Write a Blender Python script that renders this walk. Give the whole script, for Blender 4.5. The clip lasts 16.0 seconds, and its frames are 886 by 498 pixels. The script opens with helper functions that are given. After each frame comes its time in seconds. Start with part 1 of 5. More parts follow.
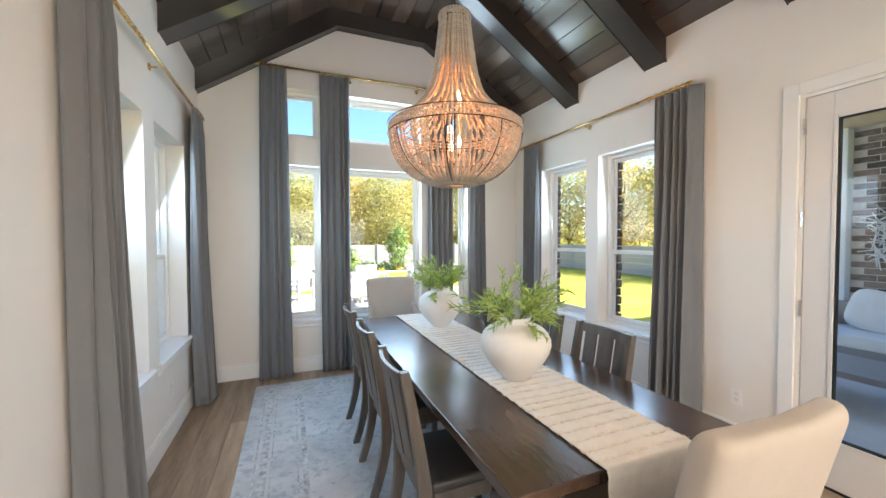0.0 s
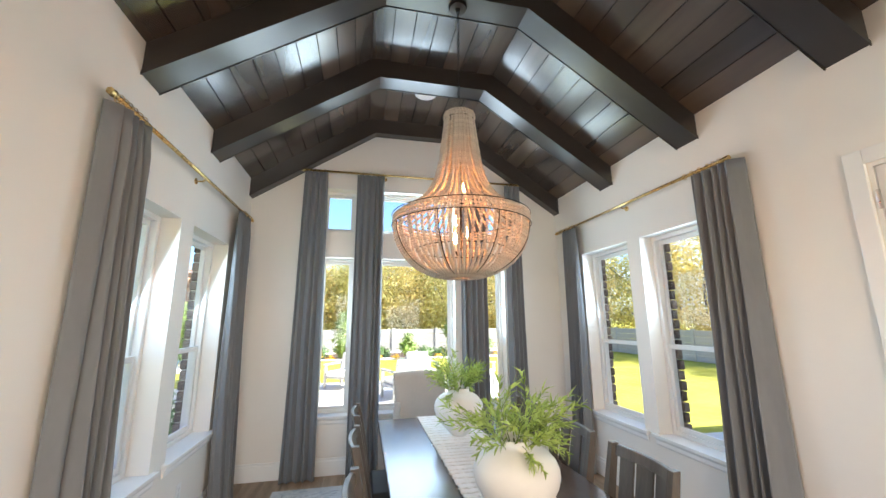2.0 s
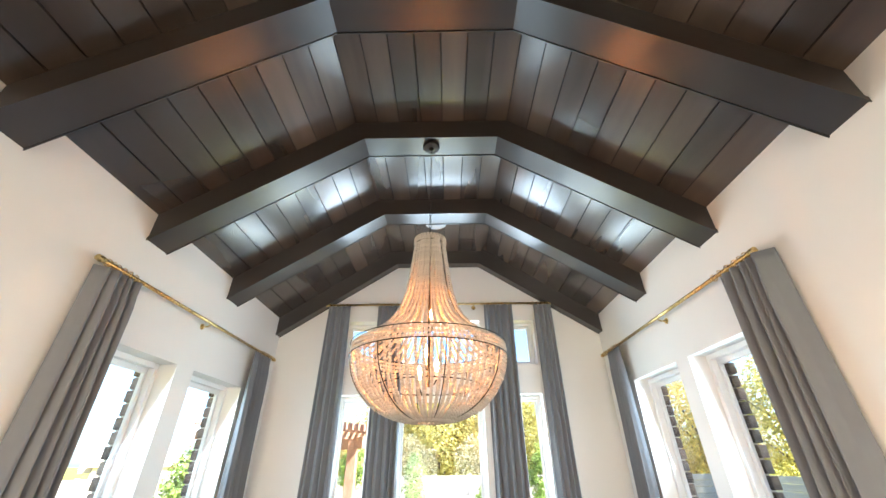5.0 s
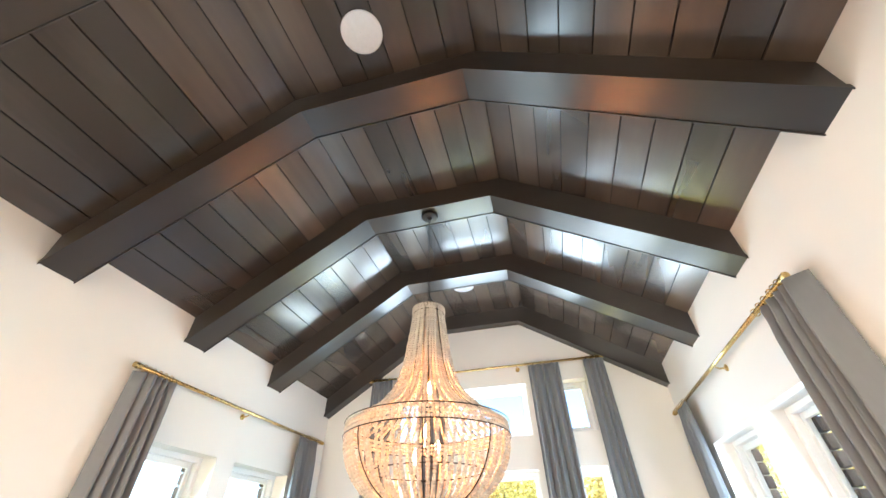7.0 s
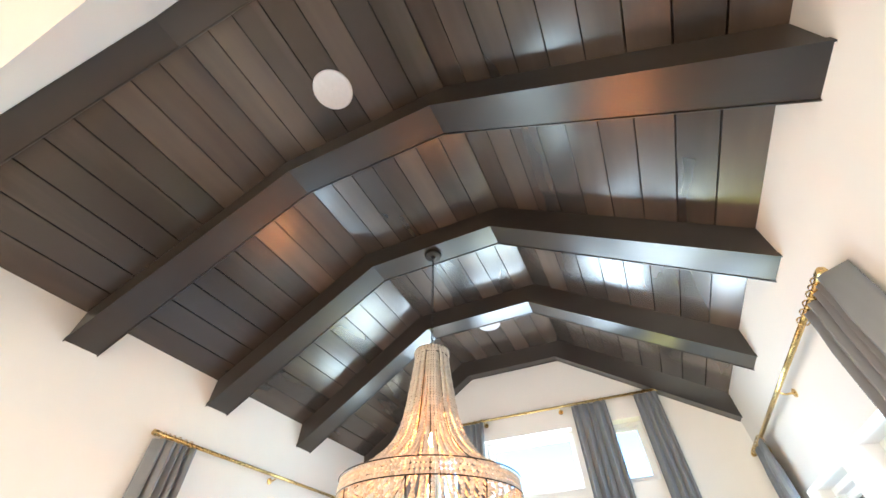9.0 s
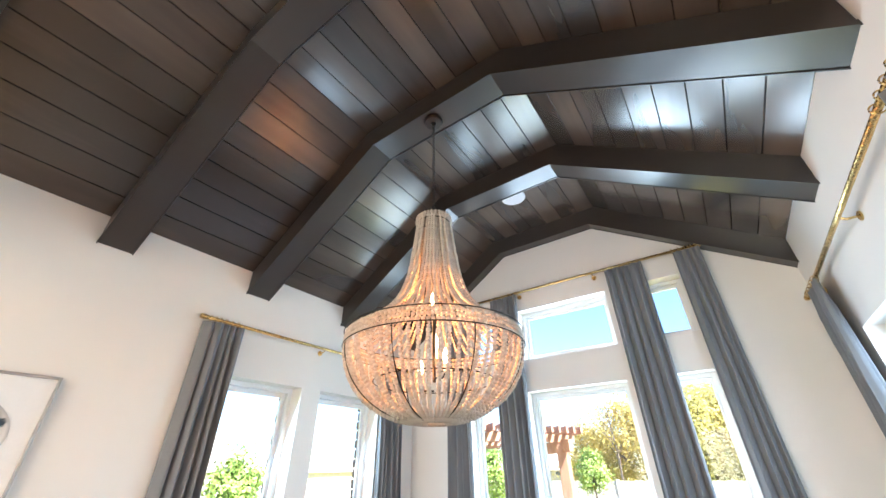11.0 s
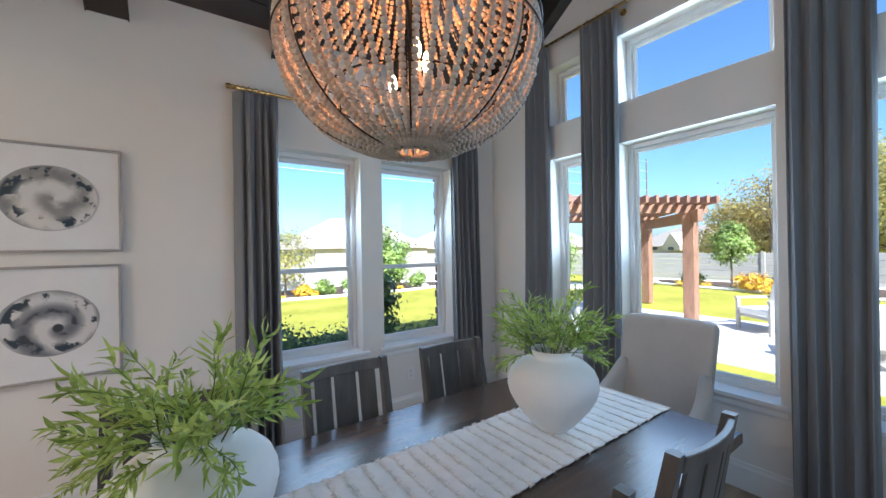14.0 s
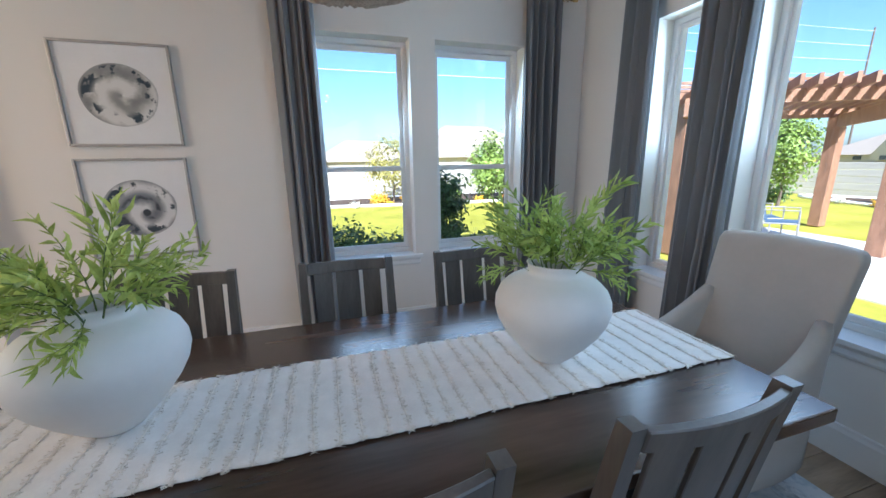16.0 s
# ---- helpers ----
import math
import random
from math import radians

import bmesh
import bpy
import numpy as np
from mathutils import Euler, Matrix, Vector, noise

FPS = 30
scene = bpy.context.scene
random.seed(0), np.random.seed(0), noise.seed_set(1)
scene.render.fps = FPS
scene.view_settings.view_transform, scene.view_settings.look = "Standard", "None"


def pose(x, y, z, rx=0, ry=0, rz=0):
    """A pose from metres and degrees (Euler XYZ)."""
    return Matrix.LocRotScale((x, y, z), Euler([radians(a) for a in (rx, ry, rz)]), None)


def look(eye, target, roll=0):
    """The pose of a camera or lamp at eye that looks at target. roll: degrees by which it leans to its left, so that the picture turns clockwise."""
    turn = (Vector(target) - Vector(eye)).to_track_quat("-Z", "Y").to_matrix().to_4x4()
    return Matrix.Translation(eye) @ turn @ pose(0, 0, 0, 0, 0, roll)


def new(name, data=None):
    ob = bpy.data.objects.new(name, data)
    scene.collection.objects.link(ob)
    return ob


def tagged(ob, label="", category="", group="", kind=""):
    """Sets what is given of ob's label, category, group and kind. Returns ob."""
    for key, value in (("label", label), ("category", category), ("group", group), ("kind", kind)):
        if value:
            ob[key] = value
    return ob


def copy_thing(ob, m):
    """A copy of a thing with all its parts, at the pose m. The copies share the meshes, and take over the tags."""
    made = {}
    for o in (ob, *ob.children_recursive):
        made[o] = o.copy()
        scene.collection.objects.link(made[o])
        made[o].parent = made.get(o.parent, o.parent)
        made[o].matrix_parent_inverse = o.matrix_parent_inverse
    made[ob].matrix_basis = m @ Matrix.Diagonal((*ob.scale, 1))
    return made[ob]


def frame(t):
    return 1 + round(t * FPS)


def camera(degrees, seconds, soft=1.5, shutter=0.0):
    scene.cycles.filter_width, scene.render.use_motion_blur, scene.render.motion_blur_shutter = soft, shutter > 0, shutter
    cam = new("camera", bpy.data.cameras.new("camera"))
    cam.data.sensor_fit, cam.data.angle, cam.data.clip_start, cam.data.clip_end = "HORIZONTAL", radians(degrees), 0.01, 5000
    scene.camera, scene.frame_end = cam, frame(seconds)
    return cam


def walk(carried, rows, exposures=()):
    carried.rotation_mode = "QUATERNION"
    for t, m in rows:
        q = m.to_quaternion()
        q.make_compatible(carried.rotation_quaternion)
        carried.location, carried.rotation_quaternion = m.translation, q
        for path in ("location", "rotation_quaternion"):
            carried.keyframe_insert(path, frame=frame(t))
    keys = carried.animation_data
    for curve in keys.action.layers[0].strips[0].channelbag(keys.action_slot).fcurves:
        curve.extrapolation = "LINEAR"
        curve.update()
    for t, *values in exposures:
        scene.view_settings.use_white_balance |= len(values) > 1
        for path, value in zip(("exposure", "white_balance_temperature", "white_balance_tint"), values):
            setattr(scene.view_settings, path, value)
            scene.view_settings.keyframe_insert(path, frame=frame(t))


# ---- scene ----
cam = camera(100.0, 16.0)
PATH = [
    (0, (-0.032, 0.203, 1.489), (0.722, 2.054, 1.431), -0.2),
    (0.5, (0.033, 0.232, 1.529), (0.771, 2.09, 1.582), -0.3),
    (1, (0.135, 0.266, 1.555), (0.796, 2.144, 1.738), -0.3),
    (1.5, (0.233, 0.265, 1.567), (0.8, 2.158, 1.874), -0.3),
    (2, (0.378, 0.22, 1.578), (0.794, 2.139, 1.955), -0.3),
    (2.5, (0.517, 0.172, 1.594), (0.756, 2.106, 2.045), -0.4),
    (3, (0.636, 0.202, 1.598), (0.842, 2.104, 2.183), -0.2),
    (3.5, (0.766, 0.253, 1.619), (0.966, 2.13, 2.28), -0.4),
    (4, (0.887, 0.272, 1.632), (1.017, 2.103, 2.425), -0.5),
    (6.5, (1.468, 0.4, 1.698), (1.217, 1.989, 2.886), -1.1),
    (7, (1.622, 0.379, 1.71), (1.249, 1.888, 2.968), -1.2),
    (7.5, (1.734, 0.366, 1.723), (1.23, 1.782, 3.042), -1.3),
    (8, (1.782, 0.429, 1.728), (1.264, 1.741, 3.147), -0.9),
    (8.2, (1.806, 0.468, 1.737), (1.313, 1.747, 3.193), -0.9),
    (10.5, (2.13, 0.856, 1.701), (1.235, 2.188, 2.895), -0.9),
    (11, (2.091, 0.996, 1.661), (1.113, 2.411, 2.681), -1.0),
    (11.5, (2.121, 1.125, 1.634), (1.012, 2.612, 2.381), -0.7),
    (12, (2.154, 1.287, 1.585), (0.891, 2.765, 2.055), -1.0),
    (12.5, (2.176, 1.402, 1.559), (0.734, 2.754, 1.857), -0.9),
    (13, (2.15, 1.541, 1.542), (0.645, 2.848, 1.7), -0.7),
    (13.5, (2.113, 1.688, 1.503), (0.58, 2.972, 1.545), -0.9),
    (14, (2.112, 1.826, 1.502), (0.478, 2.98, 1.502), -1.0),
    (14.5, (2.146, 1.991, 1.485), (0.38, 2.928, 1.449), -1.1),
    (15, (2.122, 2.143, 1.455), (0.328, 3.012, 1.291), -1.0),
    (15.5, (2.079, 2.299, 1.412), (0.27, 3.085, 1.075), -0.9),
    (16, (2.091, 2.404, 1.4), (0.233, 2.981, 0.938), -0.9),
]
EXPOSURES = [(0.0, 2.04, 6100, 5), (2.5, 2.15, 6180, 5), (4.0, 2.4, 6180, 5), (6.5, 2.88, 6150, 5), (8.0, 3.03, 6150, 5), (10.5, 2.78, 5920, 6), (11.5, 2.3, 5780, 6), (12.5, 1.88, 5620, 6), (13.5, 1.42, 5550, 6), (14.5, 1.28, 5380, 6), (16.0, 1.36, 5450, 6)]
walk(cam, [(t, look(eye, target, roll)) for t, eye, target, roll in PATH], EXPOSURES)

# ---- light ----
SUN_TO = Vector((0.70, -0.26, 0.66)).normalized()
world = bpy.data.worlds.new("world")
scene.world = world
world.use_nodes = True
wn = world.node_tree.nodes
sky = wn.new("ShaderNodeTexSky")
sky.sky_type, sky.sun_disc = "NISHITA", False
sky.sun_elevation = math.asin(SUN_TO.z)
sky.sun_rotation = math.atan2(SUN_TO.x, SUN_TO.y)
sky.altitude, sky.air_density, sky.dust_density, sky.ozone_density = 50, 1.0, 1.6, 6.0
world.node_tree.links.new(sky.outputs[0], wn["Background"].inputs[0])
wn["Background"].inputs[1].default_value = 0.11
sun_data = bpy.data.lights.new("sun", "SUN")
sun_data.energy, sun_data.angle, sun_data.color = 5.0, radians(0.6), (1.0, 0.95, 0.86)
sun = new("sun", sun_data)
sun.matrix_world = look(SUN_TO * 40, (0, 0, 0))


def window_light(at, towards, wide, high, power, tint=(0.66, 0.83, 1.0)):
    """An area lamp in one window opening, standing in for skylight."""
    a = bpy.data.lights.new("window_light", "AREA")
    a.shape, a.size, a.size_y, a.energy, a.color = "RECTANGLE", wide, high, power, tint
    new("window_light", a).matrix_world = look(at, towards)


for y, power in ((2.71, 2.6), (3.67, 2.0)):
    window_light((-0.885 - 0.11, y, 1.93), (0, y, 1.6), 0.66, 0.66, power)
    window_light((2.875 + 0.11, y + 0.03, 1.93), (0, y + 0.03, 1.6), 0.66, 0.66, power)
window_light((1.015, 4.625 + 0.11, 1.85), (1.015, 0, 1.5), 0.84, 0.8, 4.5)
window_light((1.015, 4.625 + 0.11, 2.87), (1.015, 0, 2.2), 0.84, 0.42, 3)
for x in (0.08, 1.93):
    window_light((x, 4.625 + 0.11, 1.85), (x, 0, 1.5), 0.30, 0.8, 1.8)
# fill from behind: these two openings are unseen, added to brighten the near end
for x in (0.10, 1.90):
    window_light((x, -4.5 - 0.11, 1.6), (x, 0, 1.9), 1.2, 1.8, 17, (1.0, 0.95, 0.90))

# ---- materials ----


def mat(name, base, rough=0.6, metal=0.0, vary=0.08, scale=8.0, bump=0.0, bump_scale=60.0, spec=0.5, second=None, stretch=(1, 1, 1), island=0.0, random_ob=0.0, coat=0.0, sheen=0.0, translucent=0.0, fine=0.45, rough_vary=0.03):
    """A principled surface with two scales of colour variation, roughness variation and fine relief."""
    m = bpy.data.materials.new(name)
    m.use_nodes = True
    n, k = m.node_tree.nodes, m.node_tree.links
    b = n["Principled BSDF"]
    tc, mp = n.new("ShaderNodeTexCoord"), n.new("ShaderNodeMapping")
    mp.inputs["Scale"].default_value = stretch
    k.new(tc.outputs["Object"], mp.inputs[0])
    big, small = n.new("ShaderNodeTexNoise"), n.new("ShaderNodeTexNoise")
    big.inputs["Scale"].default_value, small.inputs["Scale"].default_value = scale, scale * 7
    big.inputs["Detail"].default_value, small.inputs["Detail"].default_value = 4, 3
    k.new(mp.outputs[0], big.inputs[0])
    k.new(mp.outputs[0], small.inputs[0])
    add = n.new("ShaderNodeMath")
    add.operation = "MULTIPLY_ADD"
    k.new(small.outputs[0], add.inputs[0])
    add.inputs[1].default_value = fine
    k.new(big.outputs[0], add.inputs[2])
    fac = add.outputs[0]
    if island or random_ob:
        src = n.new("ShaderNodeNewGeometry").outputs["Random Per Island"] if island else n.new("ShaderNodeObjectInfo").outputs["Random"]
        mul = n.new("ShaderNodeMath")
        mul.operation = "MULTIPLY_ADD"
        k.new(src, mul.inputs[0])
        mul.inputs[1].default_value = island or random_ob
        k.new(fac, mul.inputs[2])
        sub = n.new("ShaderNodeMath")
        sub.operation = "SUBTRACT"
        k.new(mul.outputs[0], sub.inputs[0])
        sub.inputs[1].default_value = (island or random_ob) / 2
        fac = sub.outputs[0]
    ramp = n.new("ShaderNodeValToRGB")
    lo = [c * (1 - vary * 1.5) for c in base]
    hi = second or [min(1, c * (1 + vary * 1.5)) for c in base]
    ramp.color_ramp.elements[0].color, ramp.color_ramp.elements[1].color = (*lo, 1), (*hi, 1)
    ramp.color_ramp.elements[0].position, ramp.color_ramp.elements[1].position = 0.38, 1.05
    k.new(fac, ramp.inputs[0])
    k.new(ramp.outputs[0], b.inputs["Base Color"])
    rr = n.new("ShaderNodeMapRange")
    k.new(small.outputs[0], rr.inputs[0])
    rr.inputs[1].default_value, rr.inputs[2].default_value = 0.3, 0.7
    rr.inputs[3].default_value, rr.inputs[4].default_value = max(0.02, rough - rough_vary), min(1, rough + rough_vary)
    k.new(rr.outputs[0], b.inputs["Roughness"])
    b.inputs["Metallic"].default_value = metal
    b.inputs["Specular IOR Level"].default_value = spec
    b.inputs["Coat Weight"].default_value = coat
    b.inputs["Coat Roughness"].default_value = max(0.05, rough - 0.06)
    b.inputs["Sheen Weight"].default_value = sheen
    if bump:
        fine, bp = n.new("ShaderNodeTexNoise"), n.new("ShaderNodeBump")
        fine.inputs["Scale"].default_value, fine.inputs["Detail"].default_value = bump_scale, 4
        k.new(mp.outputs[0], fine.inputs[0])
        k.new(fine.outputs[0], bp.inputs["Height"])
        bp.inputs["Strength"].default_value, bp.inputs["Distance"].default_value = bump, 0.12 / bump_scale
        k.new(bp.outputs[0], b.inputs["Normal"])
    if translucent:
        tr, mx, out = n.new("ShaderNodeBsdfTranslucent"), n.new("ShaderNodeMixShader"), n["Material Output"]
        k.new(ramp.outputs[0], tr.inputs[0])
        mx.inputs[0].default_value = translucent
        k.new(b.outputs[0], mx.inputs[1])
        k.new(tr.outputs[0], mx.inputs[2])
        k.new(mx.outputs[0], out.inputs[0])
    return m


def glow(name, color, strength):
    m = bpy.data.materials.new(name)
    m.use_nodes = True
    b = m.node_tree.nodes["Principled BSDF"]
    b.inputs["Base Color"].default_value = (*color, 1)
    b.inputs["Emission Color"].default_value = (*color, 1)
    b.inputs["Emission Strength"].default_value = strength
    return m


def glass_mat(name, tint=(1, 1, 1), gloss=1.0):
    m = bpy.data.materials.new(name)
    m.use_nodes = True
    n, k = m.node_tree.nodes, m.node_tree.links
    n.remove(n["Principled BSDF"])
    tr, gl, mx, lw = n.new("ShaderNodeBsdfTransparent"), n.new("ShaderNodeBsdfGlossy"), n.new("ShaderNodeMixShader"), n.new("ShaderNodeLayerWeight")
    tr.inputs[0].default_value = (*tint, 1)
    gl.inputs["Roughness"].default_value = 0.01
    gl.inputs[0].default_value = (gloss, gloss, gloss, 1)
    power, base = n.new("ShaderNodeMath"), n.new("ShaderNodeMath")
    power.operation, base.operation = "POWER", "MULTIPLY_ADD"
    power.inputs[1].default_value, base.inputs[1].default_value, base.inputs[2].default_value = 5, 0.4, 0.012
    k.new(lw.outputs["Facing"], power.inputs[0])
    k.new(power.outputs[0], base.inputs[0])
    k.new(base.outputs[0], mx.inputs[0])
    k.new(tr.outputs[0], mx.inputs[1])
    k.new(gl.outputs[0], mx.inputs[2])
    k.new(mx.outputs[0], n["Material Output"].inputs[0])
    return m


WALL = mat("wall_paint", (0.80, 0.765, 0.715), 0.72, vary=0.012, scale=1.2, bump=0.12, bump_scale=180)
TRIM = mat("trim_paint", (0.82, 0.815, 0.80), 0.4, vary=0.01, scale=2)
CEIL = mat("ceiling_wood", (0.060, 0.045, 0.036), 0.25, vary=0.2, scale=0.8, second=(0.168, 0.122, 0.093), stretch=(3, 0.35, 3), island=0.34, coat=1.0, spec=0.5, fine=0.08, rough_vary=0.0)
BEAM = mat("beam_wood", (0.030, 0.025, 0.021), 0.29, vary=0.1, scale=0.8, second=(0.050, 0.041, 0.035), stretch=(0.5, 3, 3), coat=0.5, spec=0.5, fine=0.08, rough_vary=0.0)
OAK = mat("floor_oak", (0.26, 0.18, 0.115), 0.42, vary=0.25, scale=2.2, second=(0.42, 0.30, 0.20), stretch=(7, 0.8, 4), random_ob=0.28, bump=0.06, bump_scale=40)
GAP = mat("dark_gap", (0.03, 0.022, 0.018), 0.8)
CURTAIN = mat("curtain_cloth", (0.190, 0.196, 0.208), 0.86, vary=0.06, scale=5, bump=0.25, bump_scale=420, spec=0.25, sheen=0.25, stretch=(1, 1, 0.4))
BRASS = mat("brushed_brass", (0.66, 0.47, 0.20), 0.27, metal=1.0, vary=0.06, scale=12)
TABLE = mat("table_wood", (0.070, 0.042, 0.029), 0.24, vary=0.35, scale=1.6, second=(0.125, 0.077, 0.052), stretch=(7, 0.8, 4), coat=0.3, fine=0.25, rough_vary=0.012)
CHAIR = mat("chair_wood", (0.082, 0.071, 0.062), 0.38, vary=0.25, scale=3, second=(0.135, 0.118, 0.103), stretch=(5, 5, 0.8), bump=0.05, bump_scale=40)
SEAT = mat("seat_leather", (0.045, 0.040, 0.038), 0.5, vary=0.15, scale=8, bump=0.1, bump_scale=120)
CREAM = mat("cream_linen", (0.44, 0.40, 0.355), 0.9, vary=0.04, scale=6, bump=0.3, bump_scale=500, spec=0.2, sheen=0.2)
RUNNER = mat("runner_cotton", (0.88, 0.855, 0.82), 0.92, vary=0.05, scale=18, bump=0.10, bump_scale=260, spec=0.15)
FRAY = mat("runner_fray", (0.80, 0.755, 0.69), 0.95, vary=0.15, scale=60, spec=0.1)
VASE = mat("vase_ceramic", (0.80, 0.785, 0.765), 0.62, vary=0.025, scale=6, bump=0.10, bump_scale=90)
DARK = mat("vase_inside", (0.30, 0.29, 0.28), 0.9)
LEAF = mat("willow_leaf", (0.34, 0.51, 0.085), 0.42, vary=0.35, scale=14, second=(0.60, 0.72, 0.21), island=0.5, translucent=0.5)
STEM = mat("green_stem", (0.10, 0.16, 0.045), 0.6, vary=0.2)
BEAD = mat("whitewashed_bead", (0.50, 0.43, 0.355), 0.75, vary=0.12, scale=30, island=0.3, bump=0.15, bump_scale=300)
IRON = mat("black_iron", (0.035, 0.031, 0.028), 0.45, metal=0.8, vary=0.2, scale=30)
BULB = glow("bulb_glass", (1.0, 0.66, 0.33), 11)
SILVER = mat("silvered_frame", (0.42, 0.405, 0.39), 0.38, metal=0.55, vary=0.12, scale=20)
PAPER = mat("art_paper", (0.80, 0.795, 0.79), 0.8, vary=0.02, scale=10, bump=0.1, bump_scale=200)
SPEAKER = mat("speaker_cloth", (0.80, 0.80, 0.81), 0.8, vary=0.03, scale=40, bump=0.3, bump_scale=700)
NICKEL = mat("satin_nickel", (0.62, 0.62, 0.61), 0.3, metal=1.0)
DOORPAINT = mat("door_paint", (0.70, 0.69, 0.68), 0.42, vary=0.012, scale=2)
PANE = glass_mat("window_glass")
BRICK = mat("brown_brick", (0.175, 0.130, 0.110), 0.85, vary=0.3, scale=14, second=(0.31, 0.24, 0.205), random_ob=0.7, bump=0.5, bump_scale=60)
MORTAR = mat("mortar", (0.66, 0.62, 0.56), 0.95, vary=0.08, scale=20, bump=0.4, bump_scale=90)
GRASS = mat("lawn_grass", (0.29, 0.285, 0.035), 0.9, vary=0.2, scale=0.9, second=(0.44, 0.405, 0.065), bump=0.7, bump_scale=90, spec=0.15)
CONCRETE = mat("patio_concrete", (0.58, 0.56, 0.53), 0.9, vary=0.08, scale=1.5, bump=0.2, bump_scale=80)
FENCE = mat("fence_concrete", (0.44, 0.41, 0.37), 0.9, vary=0.08, scale=2.5, bump=0.4, bump_scale=40, stretch=(0.5, 0.5, 4), random_ob=0.25)
CEDAR = mat("stained_cedar", (0.29, 0.155, 0.10), 0.65, vary=0.25, scale=4, stretch=(3, 3, 1), bump=0.15, bump_scale=50)
MULCH = mat("bed_mulch", (0.075, 0.047, 0.032), 0.95, vary=0.35, scale=18, bump=0.9, bump_scale=60)
BARK = mat("bark", (0.13, 0.10, 0.08), 0.9, vary=0.3, scale=10, stretch=(3, 3, 0.6), bump=0.6, bump_scale=30)
LEAF_DARK = mat("laurel_leaf", (0.10, 0.19, 0.06), 0.45, vary=0.35, scale=2.5, second=(0.21, 0.33, 0.11), island=0.5, translucent=0.2)
LEAF_MID = mat("topiary_leaf", (0.20, 0.31, 0.055), 0.5, vary=0.3, scale=2.0, second=(0.36, 0.48, 0.11), island=0.5, translucent=0.2)
LEAF_GOLD = mat("autumn_leaf", (0.58, 0.47, 0.13), 0.6, vary=0.3, scale=0.35, second=(0.80, 0.64, 0.24), island=0.45, translucent=0.55)
LEAF_OLIVE = mat("woodland_leaf", (0.42, 0.41, 0.12), 0.6, vary=0.3, scale=0.3, second=(0.66, 0.59, 0.21), island=0.45, translucent=0.55)
FLOWER = mat("yellow_flower", (0.72, 0.42, 0.03), 0.6, vary=0.2, scale=10, island=0.3)
PATIO_METAL = mat("grey_powder_coat", (0.30, 0.29, 0.28), 0.5, vary=0.05)
PATIO_PALE = mat("pale_teak", (0.46, 0.43, 0.40), 0.6, vary=0.1, scale=6)
CUSHION = mat("outdoor_cushion", (0.80, 0.78, 0.74), 0.9, vary=0.03, scale=8, bump=0.2, bump_scale=300)
PORCH_WOOD = mat("porch_boards", (0.62, 0.52, 0.41), 0.6, vary=0.08, scale=2, stretch=(0.5, 5, 1))
SLING = mat("blue_sling", (0.07, 0.12, 0.20), 0.8, vary=0.1)
ROOF = mat("roof_shingle", (0.33, 0.28, 0.235), 0.9, vary=0.15, scale=3, bump=0.4, bump_scale=12)
STUCCO = mat("house_wall", (0.50, 0.44, 0.38), 0.9, vary=0.05, scale=1)
WINDARK = mat("far_window", (0.08, 0.09, 0.11), 0.15)

# ---- mesh helpers ----


def box(bm, x0, x1, y0, y1, z0, z1, m=None):
    made = bmesh.ops.create_cube(bm, size=1, matrix=Matrix.Translation(((x0 + x1) / 2, (y0 + y1) / 2, (z0 + z1) / 2)) @ Matrix.Diagonal((abs(x1 - x0), abs(y1 - y0), abs(z1 - z0), 1)))
    if m is not None:
        bmesh.ops.transform(bm, matrix=m, verts=made["verts"])
    return made["verts"]


def boxes(*dims):
    bm = bmesh.new()
    for d in dims:
        box(bm, *d)
    return bm


def soften(bm, w, seg=2):
    bmesh.ops.bevel(bm, geom=[e for e in bm.edges if e.is_manifold and e.calc_face_angle(0) > 0.6], offset=w, segments=seg, profile=0.6, affect="EDGES", clamp_overlap=True)
    return bm


def shell(bm, thick):
    """Gives an open sheet a second side and closed edges."""
    bm.normal_update()
    faces, rim = bm.faces[:], [e for e in bm.edges if e.is_boundary]
    back = {v: bm.verts.new(v.co - v.normal * thick) for v in bm.verts[:]}
    for e in rim:
        a, b = e.verts
        loop_ = e.link_loops[0]
        if loop_.vert is not a:
            a, b = b, a
        bm.faces.new((b, a, back[a], back[b]))
    for f in faces:
        bm.faces.new([back[v] for v in reversed(f.verts)])


def tube(bm, pts, r, seg=8, taper=None):
    """A round bar along points."""
    rings = []
    pts = [Vector(p) for p in pts]
    for i, p in enumerate(pts):
        d = (pts[min(i + 1, len(pts) - 1)] - pts[max(i - 1, 0)]).normalized()
        a = d.orthogonal().normalized() if abs(d.z) > 0.95 else d.cross(Vector((0, 0, 1))).normalized()
        b = d.cross(a)
        rad = r if taper is None else r + (taper - r) * i / (len(pts) - 1)
        rings.append([bm.verts.new(p + rad * (math.cos(q) * a + math.sin(q) * b)) for q in [2 * math.pi * j / seg for j in range(seg)]])
    for u, v in zip(rings, rings[1:]):
        for j in range(seg):
            bm.faces.new((u[j], u[(j + 1) % seg], v[(j + 1) % seg], v[j]))
    bm.faces.new(rings[0][::-1])
    bm.faces.new(rings[-1])
    return bm


